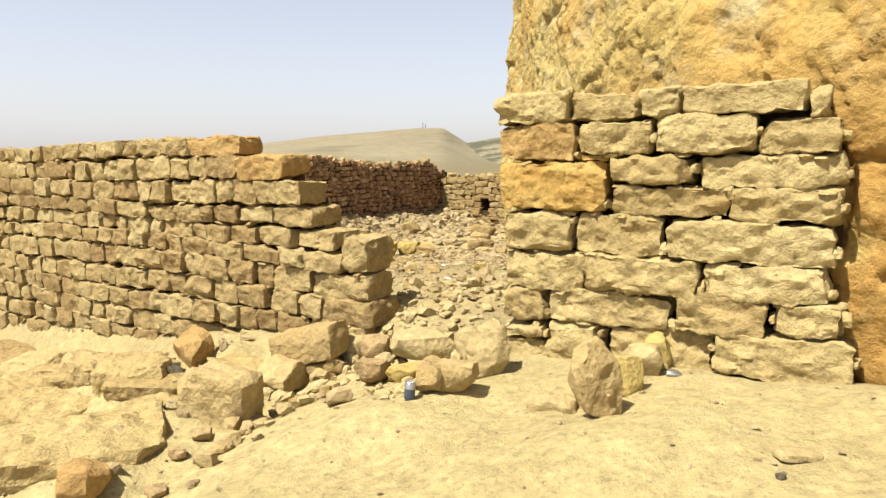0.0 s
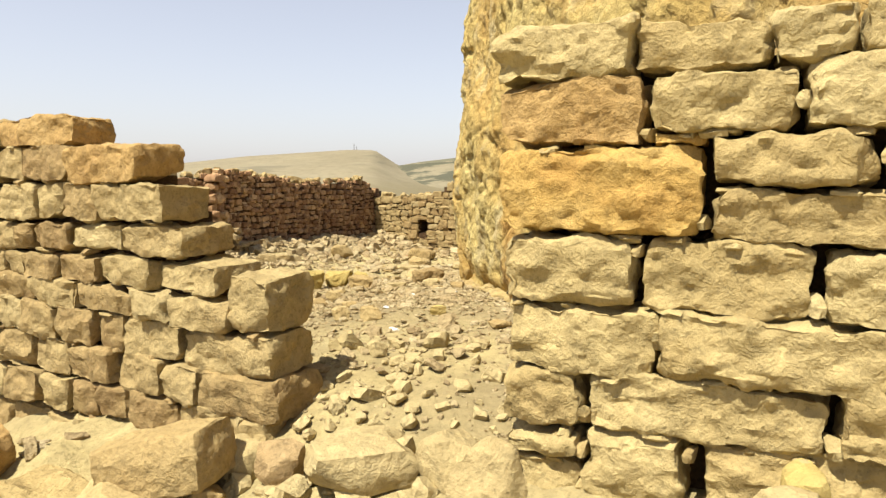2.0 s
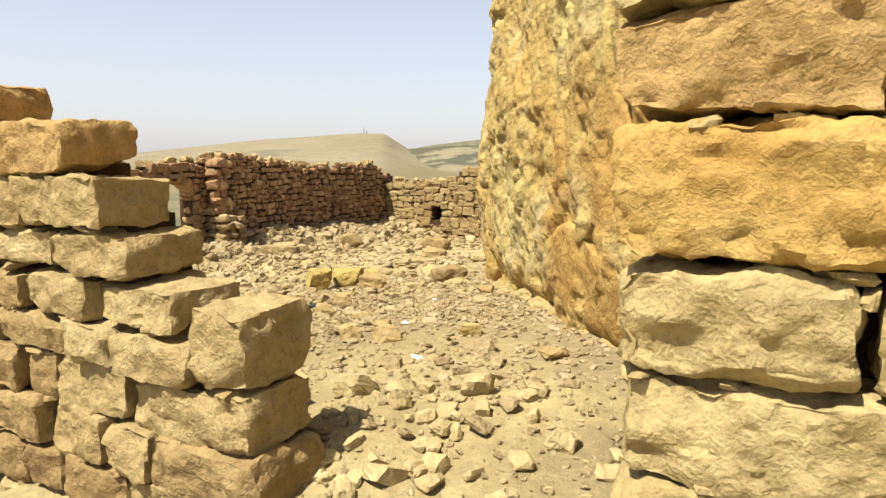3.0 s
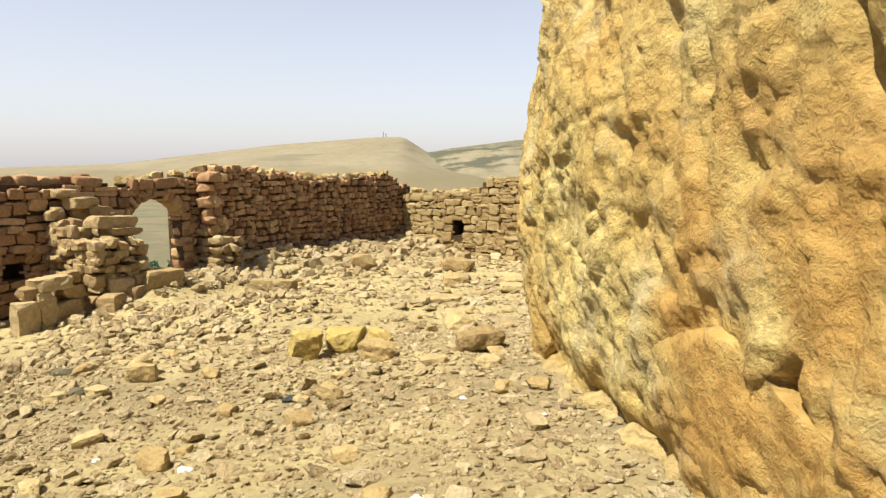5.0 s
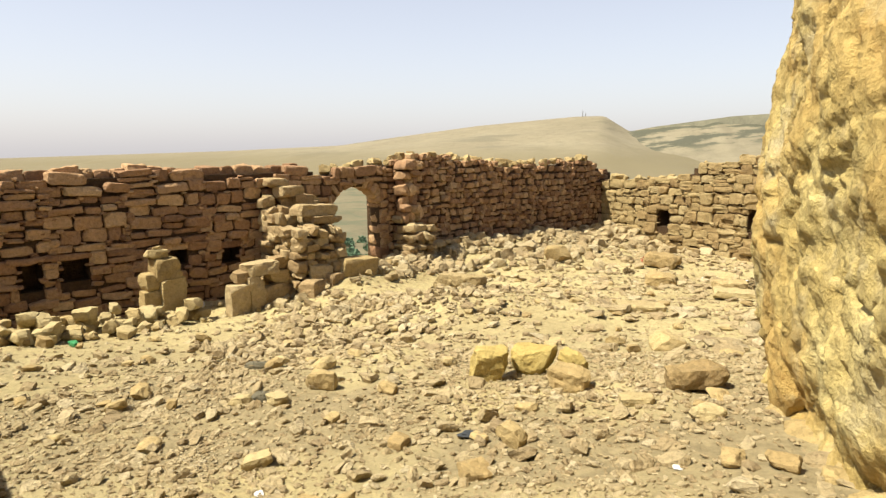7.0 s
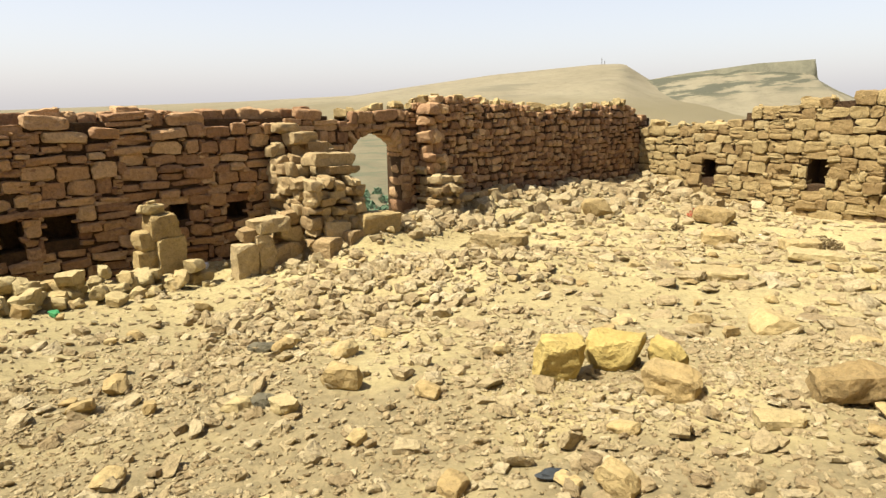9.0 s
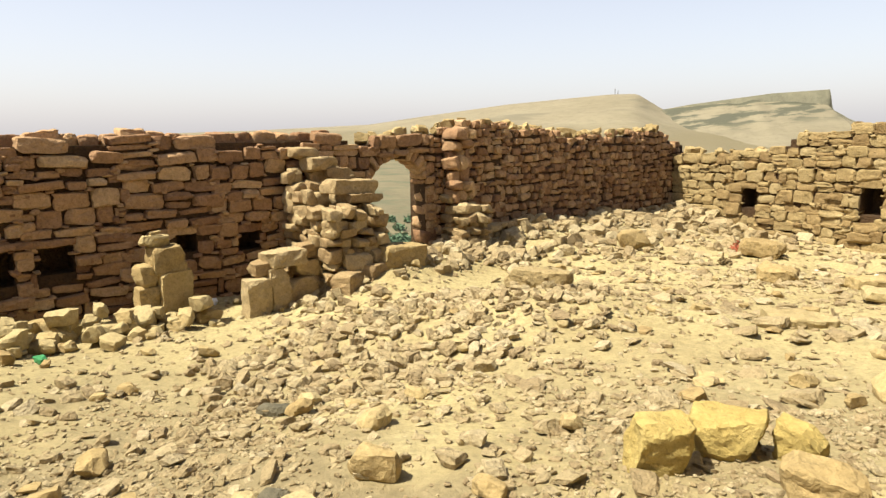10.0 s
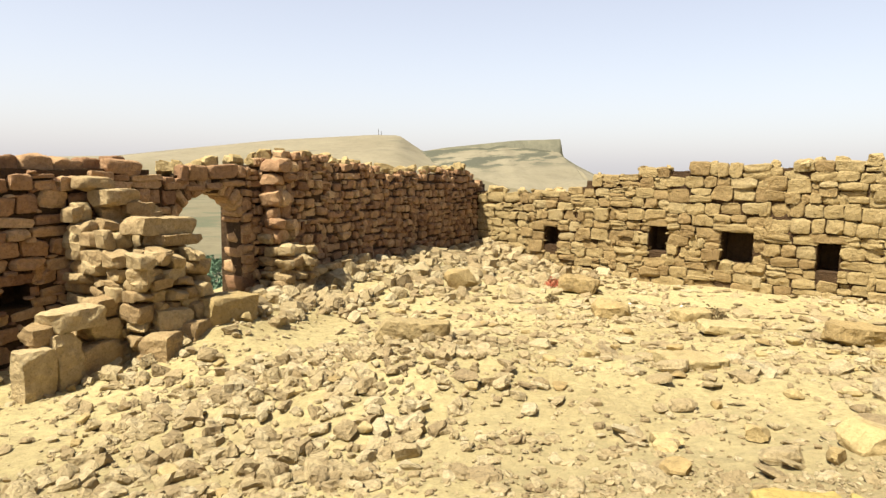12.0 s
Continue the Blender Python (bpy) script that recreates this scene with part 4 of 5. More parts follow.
def in_court(x, y, u, v, r):
    n = (x - CW0[0]) * CWN[0] + (y - CW0[1]) * CWN[1]
    n2 = (x - RW0[0]) * RWN[0] + (y - RW0[1]) * RWN[1]
    thin = 1.0 if r is None else r.random(len(x))
    return (n > 0.05) & (n2 > 0.05) & (v > 0.15) & rock_side(x, y) & (thin > 0.6 * (1 - steps(y, 7.5, 9.5)))


def patchy(freq, seed, level):
    def keep(x, y, u, v, r):
        p = np.stack([x, y, 0 * x], 1)
        return in_court(x, y, u, v, r) & (fbm(p, freq, 3, seed) > level + r.normal(0, 0.25, len(x)))
    return keep


sprinkle("stone_chips", 9000, (-8.5, 3.5, 5, 20), (0.015, 0.07), 101, SMALL, "small pale stone chips scattered over the courtyard earth", in_court)
sprinkle("gravel", 17000, (-5, 1.6, 5, 13), (0.012, 0.045), 102, SMALL, "fine gravel on the courtyard earth", patchy(0.5, 3, -0.1))
sprinkle("rubble", 3600, (-8, 9, 5.5, 27), (0.05, 0.19), 103, FLATS, "broken sandstone pieces lying over the courtyard", patchy(0.45, 7, -0.1), power=2.6)


def bank(x, y, u, v, r):
    s, n = (x - CW0[0]) * CWD[0] + (y - CW0[1]) * CWD[1], (x - CW0[0]) * CWN[0] + (y - CW0[1]) * CWN[1]
    s2, n2 = (x - RW0[0]) * RWD[0] + (y - RW0[1]) * RWD[1], (x - RW0[0]) * RWN[0] + (y - RW0[1]) * RWN[1]
    a = (s > 4.9) & (n > 0.1) & (n < np.abs(r.normal(0, 1.5, len(x))))
    b = (n2 > 0.1) & (s2 < 4.0) & (n2 < np.abs(r.normal(0, 1.0, len(x))))
    return (a | b) & (n > 0.05) & (n2 > 0.05)


sprinkle("fallen_stones", 2300, (-6, 6, 18, 28), (0.1, 0.42), 104, FLATS, "heaped stones fallen from the courtyard walls", bank, (0.45, 0.85), 0.3, power=2.0)


def grey_band(x, y, u, v, r):
    c = np.array([-2.9, 14.9])
    q = ((x - c[0] - 0.35 * (y - c[1])) / 1.5) ** 2 + ((y - c[1]) / 2.3) ** 2
    return (q < 1 + r.normal(0, 0.25, len(x))) & in_court(x, y, u, v, r)


sprinkle("rubble_spread", 1900, (-7, 1, 11, 19), (0.05, 0.20), 105, FLATS, "dense spread of broken stones in the courtyard", grey_band, (0.4, 0.8), 0.25, power=1.7)


def by_gate(x, y, u, v, r):
    return (u < -0.15) & (u > -2.2) & (v > -1.3) & (v < 1.0 + r.normal(0, 0.3, len(x)))


sprinkle("gate_rubble", 460, (-2.5, 1.5, 3.5, 7.5), (0.03, 0.17), 106, FLATS, "broken stones heaped in the gap of the outer wall", by_gate, (0.4, 0.85), 0.25, material=PALE, power=2.4)


def outside(x, y, u, v, r):
    return (v < -0.15) & (u < -0.6) & (np.abs(u + 1.6 + 0.35 * v) < np.abs(r.normal(0, 0.7, len(x))))


sprinkle("trench_rubble", 420, (-6, 1, 0, 8), (0.02, 0.13), 107, FLATS, "small stones in the hollow between the bedrock ledges", outside, power=2.0)


def wall_foot(x, y, u, v, r):
    return (v < -0.08) & (v > -2.6) & (u < -1.3)


sprinkle("ledge_rubble", 520, (-6, -0.5, 3.2, 9.5), (0.02, 0.15), 112, FLATS, "stone flakes on the bedrock before the outer wall", wall_foot, (0.3, 0.7), 0.2, power=2.6)


def open_side(x, y, u, v, r):
    return in_court(x, y, u, v, r) & (x > -2.5 + r.normal(0, 0.5, len(x)))


sprinkle("flat_stones", 1500, (-3, 8, 12.5, 26), (0.05, 0.30), 108, FLATS, "flat broken slabs lying over the sunny side of the courtyard", open_side, (0.14, 0.4), 0.15, power=2.3, tilt=0.35)
sprinkle("pale_chips", 3600, (-4, 1.8, 6.5, 14), (0.02, 0.10), 109, SMALL, "pale stone flakes on the courtyard earth", patchy(0.9, 13, -0.15), (0.2, 0.5), 0.2, tilt=0.4, power=2.5)


def bare(x, y, u, v, r):
    return (v < -0.1) & (u > -2.5) & (u < 4)


sprinkle("bedrock_grit", 900, (-2, 4, 0.8, 5.5), (0.008, 0.04), 110, SMALL, "sparse grit and flakes on bare bedrock", bare, (0.2, 0.5), 0.2, tilt=0.4, power=3)


def ruin_foot(x, y, u, v, r):
    s, n = (x - CW0[0]) * CWD[0] + (y - CW0[1]) * CWD[1], (x - CW0[0]) * CWN[0] + (y - CW0[1]) * CWN[1]
    return (s > 1.5 + r.normal(0, 0.25, len(x))) & (s < 6.0) & (n > 0.15) & (n < 1.3 + np.abs(r.normal(0, 0.7, len(x)))) & ~((s > 3.6) & (s < 5.0) & (n < 0.6))


sprinkle("ruin_rubble", 520, (-7, -1, 15.5, 23), (0.08, 0.34), 111, FLATS, "tumbled stones at the foot of the ruined cross wall", ruin_foot, (0.45, 0.85), 0.2, power=1.9)


# ---- single rocks ----
def rock(name, x, y, size, yaw, lean, material, label, group="", seed=0, lift=0.0, sink=0.08, cells=11, cuts=10, roll=0.0, taper=0.0):
    if name == "rock_ledge":
        v, f = rough_stone(size, seed, 0.04, 0.10, 16, 0.22, 0.03, 44, 0.28)
    elif taper:
        v, f = rough_stone(size, seed, 0.025, 0.012, 14, 0.06, 0.01, 30, 0.05)
    elif name in ("yellow_block", "fallen_block"):
        v, f = rough_stone(size, seed, 0.022, 0.025, 11, 0.05, 0.008, 30, 0.06, 0.16)
    elif name in ("broken_slab", "bedrock_shelf", "stone_slab"):
        v, f = rough_stone(size, seed, 0.03, min(0.02, 0.15 * min(size)), 14, min(0.12, 0.3 * min(size)), min(0.012, 0.06 * min(size)), 34, min(0.06, 0.3 * min(size)))
    else:
        v, f = rock_shape(size, seed or int(abs(x * 131 + y * 57) * 10) + 1, cells, cuts, 0.08)
    if taper:
        v[:, :2] *= (1 - taper * np.abs(2 * v[:, 2] / size[2] - 0.1) ** 1.5).clip(0.15, 1.1)[:, None]
    ob = part(name, mesh_from(name, v, f, True, 24), material)
    turn = Euler((radians(roll), radians(lean), radians(yaw))).to_matrix()
    low = min((turn @ Vector(p)).z for p in v)
    ob.matrix_basis = Matrix.Translation((x, y, g(x, y) - low - sink * size[2] + lift)) @ turn.to_4x4()
    return tagged(ob, label, "rock", group)


GATE_ROCKS = "rocks fallen round the gate"
rock("fallen_block", -0.78, 5.5, (0.60, 0.36, 0.27), -18, -15, LOOSE, "large squared sandstone block tipped onto smaller rocks", GATE_ROCKS, 11, 0.15)
rock("rock", -0.66, 5.45, (0.3, 0.28, 0.2), 10, 0, LOOSE, "yellow sandstone rock propping up a tipped block", GATE_ROCKS, 41)
rock("rock", -1.0, 5.32, (0.42, 0.32, 0.28), -30, 0, LOOSE, "yellow sandstone rock propping up a tipped block", GATE_ROCKS, 42)
rock("fallen_block", -1.14, 4.42, (0.50, 0.30, 0.40), -12, 8, LOOSE, "squared sandstone block standing on rubble", GATE_ROCKS, 12)
rock("rock", -0.62, 5.2, (0.2, 0.18, 0.16), 25, 5, LOOSE, "yellow sandstone rock under a tipped block", GATE_ROCKS, 13)
rock("stone_slab", 1.16, 3.62, (0.30, 0.13, 0.46), 30, -10, LOOSE, "pointed flat sandstone slab standing on end on bedrock", GATE_ROCKS, 14, roll=-16, taper=0.4, cells=14, cuts=17)
rock("rock", 1.40, 4.02, (0.26, 0.24, 0.24), 40, 10, YELLOW, "small yellow sandstone rock on bedrock", GATE_ROCKS, 15)
rock("stone_slab", 0.64, 4.62, (0.30, 0.16, 0.44), -25, 18, PALE, "pale flat sandstone slab leaning against the pier", GATE_ROCKS, 16, roll=-28, taper=0.5)
rock("rock", 0.20, 5.32, (0.60, 0.40, 0.25), 10, 0, PALE, "broad pale sandstone rock lying in the gap", GATE_ROCKS, 17)
rock("rock", 0.60, 5.20, (0.34, 0.32, 0.24), 30, 4, PALE, "pale sandstone rock in the gap beside the pier", GATE_ROCKS, 18)
rock("rock", 0.27, 4.13, (0.24, 0.22, 0.20), 50, 0, LOOSE, "rounded yellow sandstone rock on bedrock", GATE_ROCKS, 19)
rock("rock", 0.43, 4.11, (0.26, 0.22, 0.21), -20, 0, LOOSE, "sandstone rock with a reddish broken side", GATE_ROCKS, 20)
rock("rock", -0.31, 4.18, (0.17, 0.13, 0.11), 15, 0, RUIN, "small rounded reddish stone on bedrock", GATE_ROCKS, 21)
rock("rock", -2.02, 6.15, (0.40, 0.26, 0.34), -35, 15, OCHRE, "reddish sandstone rock at the foot of the outer wall", GATE_ROCKS, 22)
rock("stone_slab", -5.3, 8.3, (0.95, 0.6, 0.35), -30, 4, LOOSE, "flat overhanging sandstone slab by the outer wall", GATE_ROCKS, 23)
rock("stone_slab", -4.2, 7.25, (0.75, 0.5, 0.28), -20, -8, LOOSE, "tilted sandstone slab on bedrock", GATE_ROCKS, 24)
rock("stone_slab", -2.9, 6.0, (0.60, 0.42, 0.24), -30, 6, LOOSE, "low sandstone slab on bedrock", GATE_ROCKS, 25)
rock("rock", -1.5, 3.45, (0.28, 0.24, 0.2), 0, 0, OCHRE, "reddish sandstone rock below a bedrock ledge", GATE_ROCKS, 26)
rock("rock", 1.62, 4.33, (0.24, 0.22, 0.22), 10, 0, PALE, "pale sandstone rock against the pier", GATE_ROCKS, 27)
rock("rock", 1.74, 4.42, (0.24, 0.18, 0.26), 60, 0, YELLOW, "pale yellow rock against the pier", GATE_ROCKS, 28)
rock("rock", 0.06, 4.70, (0.26, 0.16, 0.13), 25, -8, YELLOW, "long pale yellow stone among rubble", GATE_ROCKS, 29)
rock("rock", -0.16, 4.78, (0.26, 0.24, 0.20), 70, 0, RUIN, "grey-brown stone among rubble", GATE_ROCKS, 30)
rock("rock", -0.56, 5.36, (0.19, 0.17, 0.19), 10, 0, LOOSE, "small yellow stone beside a tipped block", GATE_ROCKS, 31)
rock("rock", -0.22, 5.45, (0.26, 0.2, 0.2), 10, 0, RUIN, "brown stone in the gap", GATE_ROCKS, 32)
rock("stone_slab", 0.97, 3.86, (0.28, 0.22, 0.08), -10, 3, PALE, "thin pale stone flake on bedrock", GATE_ROCKS, 33)
rock("rock", -0.93, 3.93, (0.16, 0.13, 0.10), 0, 0, LOOSE, "small stone in the hollow", GATE_ROCKS, 34)
rock("rock", -2.05, 5.6, (0.30, 0.2, 0.2), 30, 0, GREYROCK, "grey stone wedged in a bedrock crack", GATE_ROCKS, 35)
rock("rock", -0.5, 5.62, (0.34, 0.26, 0.24), 30, 0, PALE, "pale stone below the broken wall end", GATE_ROCKS, 36)
rock("rock", -0.62, 4.42, (0.16, 0.14, 0.12), 30, 0, LOOSE, "small stone in the hollow", GATE_ROCKS, 37)
rock("rock", 1.72, 2.75, (0.05, 0.04, 0.03), 0, 0, GREYROCK, "small dark stone on bedrock", GATE_ROCKS, 38)
rock("stone_slab", 1.87, 2.92, (0.2, 0.1, 0.035), 0, 3, PALE, "thin pale flake on bedrock", GATE_ROCKS, 39)
# broken slabs on the bedrock outside
for k, (x, y, w, d, h, yaw, lean) in enumerate(((-2.35, 4.6, 1.0, 0.6, 0.22, -25, -4), (-1.75, 4.75, 0.5, 0.4, 0.18, -50, 8), (-2.9, 5.3, 0.8, 0.6, 0.2, -20, 5), (-2.3, 5.55, 0.6, 0.45, 0.22, 10, -8), (-3.4, 6.1, 0.8, 0.5, 0.2, -35, 4), (-3.3, 5.0, 0.9, 0.6, 0.2, 0, -3), (-1.45, 5.75, 0.55, 0.4, 0.24, -30, 10), (-4.6, 7.6, 0.9, 0.6, 0.26, -30, 6))):
    rock("broken_slab", x, y, (w, d, h), yaw, lean * 0.6, BEDROCK, "low broken slab of pale bedrock", "broken bedrock slabs", 140 + k, sink=0.55, cells=14, cuts=13)
rng = np.random.default_rng(157)
for k in range(16):
    x = rng.uniform(-4.4, -1.7)
    y = 4.95 - 0.62 * (x + 1.7) + rng.uniform(-0.5, 0.75)
    w = rng.uniform(0.3, 0.85)
    rock("broken_slab", x, y, (w, w * rng.uniform(0.5, 0.8), rng.uniform(0.12, 0.22)), rng.uniform(-50, 20), rng.uniform(-5, 5), BEDROCK, "low broken slab of pale bedrock", "broken bedrock slabs", 160 + k, sink=0.45)
# bedrock ledges
rock("bedrock_shelf", -1.86, 3.95, (0.98, 0.80, 0.30), 24, 2, BEDROCK, "flat pale bedrock shelf with a sharp broken edge", "bedrock ledges", 151, sink=0.55)
rock("bedrock_shelf", -1.92, 4.50, (0.85, 0.55, 0.26), 30, -3, BEDROCK, "flat pale bedrock shelf with a sharp broken edge", "bedrock ledges", 152, sink=0.72)
rng = np.random.default_rng(153)
for k in range(34):
    d = rng.uniform(0, 1)
    x, y = -1.22 + 0.75 * d + rng.normal(0, 0.13), 3.55 + 1.25 * d + rng.normal(0, 0.13)
    w = rng.uniform(0.05, 0.14)
    rock("rock", x, y, (w, w * rng.uniform(0.6, 0.95), w * rng.uniform(0.5, 0.8)), rng.uniform(0, 360), rng.uniform(-12, 12), (LOOSE, PALE, RUIN)[k % 3], "small sandstone rock in the hollow beside the bedrock shelf", "small rocks in the hollow", 1500 + k, cells=6)
rock("rock_ledge", -1.55, 5.45, (1.15, 0.75, 0.42), -25, -8, BEDROCK, "sloping pale bedrock slab between fallen blocks", "bedrock ledges", 43, sink=0.4, cells=18, cuts=7)

YARD = "large rocks in the courtyard"
rock("yellow_block", -0.72, 11.62, (0.29, 0.26, 0.30), 20, 6, YELLOW, "bright yellow squared sandstone block on rubble", YARD, 51, sink=0.15)
rock("yellow_block", -0.38, 11.9, (0.38, 0.28, 0.25), -10, 0, YELLOW, "yellow squared sandstone block on rubble", YARD, 52)
rock("yellow_block", -0.06, 11.86, (0.26, 0.22, 0.2), -30, 0, YELLOW, "smaller yellow sandstone block on rubble", YARD, 53)
rock("stone_slab", -0.07, 11.42, (0.36, 0.24, 0.17), -14, 6, LOOSE, "pale flat sandstone block tipped on rubble", YARD, 54)
rock("stone_slab", 0.88, 11.42, (0.44, 0.26, 0.16), 14, -6, DIMMED_LOOSE, "long flat grey-yellow slab lying on earth", YARD, 55)
rock("rock", -2.12, 11.36, (0.30, 0.24, 0.18), 10, 0, LOOSE, "squared ochre stone lying on gravel", YARD, 56)
rock("rock", -0.33, 10.3, (0.20, 0.16, 0.13), -25, 12, LOOSE, "small wedge-shaped reddish stone on gravel", YARD, 57)
rock("stone_slab", 0.45, 11.0, (0.26, 0.16, 0.06), 10, 0, PALE, "thin pale stone flake on earth", YARD, 58)
rock("rock", 0.86, 10.65, (0.22, 0.17, 0.10), 30, 0, PALE, "pale flat stone on earth", YARD, 59)
rock("rock", 0.73, 7.78, (0.16, 0.12, 0.09), 0, 0, YELLOW, "small yellow stone on gravel", YARD, 60)
rock("rock", 0.16, 7.8, (0.19, 0.13, 0.12), 10, 0, LOOSE, "small brown-yellow stone on gravel", YARD, 61)
rock("stone_slab", -3.35, 12.38, (0.28, 0.14, 0.08), 12, 0, GREYROCK, "flat dark grey stone on gravel", YARD, 63)
rock("rock", -2.46, 10.95, (0.2, 0.12, 0.08), 0, 0, GREYROCK, "dark grey stone between pale flakes", YARD, 64)
rock("rock", -2.62, 10.9, (0.22, 0.14, 0.08), 30, 0, PALE, "pale stone flake on gravel", YARD, 65)
rock("rock", -2.28, 10.88, (0.22, 0.14, 0.10), -30, 0, PALE, "pale pointed stone on gravel", YARD, 66)
rock("rock", -1.0, 22.2, (0.75, 0.5, 0.5), 20, 0, LOOSE, "large block on the bank of fallen stones", YARD, 67)
rock("stone_slab", 1.42, 22.3, (0.78, 0.5, 0.3), -20, 8, LOOSE, "large flat slab on the bank of fallen stones", YARD, 68)
rock("stone_slab", 1.2, 19.45, (0.62, 0.42, 0.24), -10, 10, LOOSE, "flat stone propped up with a dark gap below", YARD, 69)
rock("stone_slab", -2.0, 16.1, (0.8, 0.32, 0.24), 4, 3, DIMMED_LOOSE, "long flat stone slab bedded in a low mound", YARD, 70)
rock("stone_slab", 0.64, 15.3, (0.62, 0.4, 0.12), 8, 3, PALE, "thin pale stone slab on earth", YARD, 71)
rock("rock", 0.81, 13.1, (0.36, 0.28, 0.18), 10, 0, LOOSE, "flat-topped yellow stone on earth", YARD, 72)
rock("stone_slab", 3.45, 17.0, (0.75, 0.5, 0.25), 10, 4, LOOSE, "broad pale yellow slab lying on earth", YARD, 73)
rock("stone_slab", 2.3, 17.8, (0.8, 0.4, 0.14), -6, 2, PALE, "long thin pale slab on earth", YARD, 74)
rock("stone_slab", 2.4, 19.2, (0.6, 0.4, 0.2), 15, 2, LOOSE, "flat yellow slab near the far wall", YARD, 75)
rock("yellow_block", -1.2, 7.95, (0.28, 0.26, 0.22), 10, 5, YELLOW, "yellow sandstone block on gravel inside the gate", YARD, 76)
rng = np.random.default_rng(77)
for k in range(130):
    s, n = rng.uniform(-3.8, 0.3), rng.normal(1.15, 0.24)
    x, y = CW0[0] + CWD[0] * s + CWN[0] * n, CW0[1] + CWD[1] * s + CWN[1] * n
    w = rng.uniform(0.14, 0.36)
    rock("rock", x, y, (w, w * rng.uniform(0.6, 0.9), w * rng.uniform(0.5, 0.85)), rng.uniform(0, 360), rng.uniform(-15, 15), PALE if k % 3 else LOOSE, "pale sandstone rock heaped along the shaded wall", "rocks heaped along the shaded wall", 900 + k, max(0.0, 0.3 - 0.8 * abs(n - 1.1)) * rng.uniform(0.4, 1) if k % 2 else 0, cells=7)
for k in range(150):
    x, y = rng.uniform(-6.5, 3.5), rng.uniform(6.5, 20)
    u2, v2 = 0.0, (x - GATE[0]) * BACK[0] + (y - GATE[1]) * BACK[1]
    if not in_court(np.array([x]), np.array([y]), u2, v2, None)[0] or math.hypot(x + 0.3, y - 11.8) < 0.9 or abs(x - 0.1) + abs(y - 6.2) < 1.2:
        continue
    w = rng.uniform(0.12, 0.24)
    rock("rock", x, y, (w, w * rng.uniform(0.5, 0.9), w * rng.uniform(0.25, 0.6)), rng.uniform(0, 360), rng.uniform(-10, 10), LOOSE, "loose sandstone rock on the courtyard earth", "loose rocks in the courtyard", 1100 + k, cells=7)


# ---- ruined stumps against the courtyard wall ----
def stump(name, label, stones, seed, material=LOOSE, spin=22):
    """Stones given as (s, n, z, along, out, high) in the courtyard wall's plan."""
    r = np.random.default_rng(seed)
    s0, n0 = stones[0][:2]
    base = new(name)
    base.matrix_basis = upright(CW0, CWD, CWN, s0, n0, min(q[2] for q in stones))
    for k, (s, n, z, a, o, h) in enumerate(stones):
        v, f = rough_stone((a * 1.04, o * 1.04, h * 1.06), seed * 100 + k, 0.028, 0.012, 13, 0.055, 0.008, 18, 0.07, 0.24)
        ob = part("stone", mesh_from("stone", v, f, True, 30), material, base)
        ob.matrix_basis = upright(CW0, CWD, CWN, s, n, z + h / 2, r.uniform(-0.3, 0.3) * spin, r.uniform(-0.3, 0.3) * spin, r.uniform(-1, 1) * spin)
    return tagged(base, label, "ruin")


def piled(r, s0, s_end, n0, n1, base, tops, size, taper=0.0, rise=(0.14, 0.26)):
    """Stones filling a stub of wall from s0 to s1 and n0 to n1, whose top steps down outwards."""
    out, z = [], base
    while z < max(tops):
        h = r.uniform(*rise)
        n = n0
        while n < n1:
            o = r.uniform(0.26, 0.42)
            t = np.interp((n - n0) / (n1 - n0), np.linspace(0, 1, len(tops)), tops)
            if z + h * 0.6 < t:
                s, s1 = s0 + r.uniform(-0.06, 0.06), s_end - taper * (n - n0 + o / 2)
                while s < s1 - 0.1:
                    a = min(r.uniform(*size), s1 - s + 0.05)
                    out.append((s + a / 2 + r.uniform(-0.04, 0.04), n + o / 2 + r.uniform(-0.06, 0.06), z + r.uniform(-0.03, 0.03), a * r.uniform(0.9, 1.15), o * r.uniform(0.95, 1.2), h * r.uniform(0.9, 1.3)))
                    s += a
            n += o
        z += h
    return out


rng = np.random.default_rng(88)
stump("stone_pillar", "rough stack of sandstone blocks standing before the shaded wall", [
    (-0.10, 0.85, -0.90, 0.46, 0.42, 0.77), (-0.44, 0.92, -0.90, 0.26, 0.36, 0.40), (-0.42, 0.88, -0.54, 0.24, 0.32, 0.30), (-0.42, 0.86, -0.26, 0.20, 0.30, 0.26),
    (-0.14, 0.86, -0.14, 0.40, 0.36, 0.36), (-0.26, 0.84, 0.23, 0.36, 0.30, 0.13), (-0.24, 0.85, 0.34, 0.20, 0.22, 0.10)], 91, LOOSE, 12)
stump("low_ruined_wall", "low stub of ruined wall with a block on end", [
    (0.95, 1.10, -0.88, 0.36, 0.26, 0.52), (1.28, 1.05, -0.88, 0.3, 0.3, 0.62), (1.62, 1.0, -0.88, 0.55, 0.3, 0.42), (2.0, 0.95, -0.88, 0.3, 0.35, 0.3),
    (1.12, 0.95, -0.34, 0.34, 0.3, 0.2), (1.42, 1.0, -0.22, 0.62, 0.34, 0.2), (1.78, 0.95, -0.46, 0.4, 0.3, 0.25), (2.05, 0.9, -0.58, 0.3, 0.3, 0.2),
    (1.85, 0.92, -0.2, 0.42, 0.32, 0.22), (2.1, 0.88, -0.36, 0.24, 0.3, 0.2), (1.5, 0.7, -0.88, 0.6, 0.3, 0.5), (2.0, 0.62, -0.7, 0.5, 0.3, 0.55)], 92, RUIN, 6)
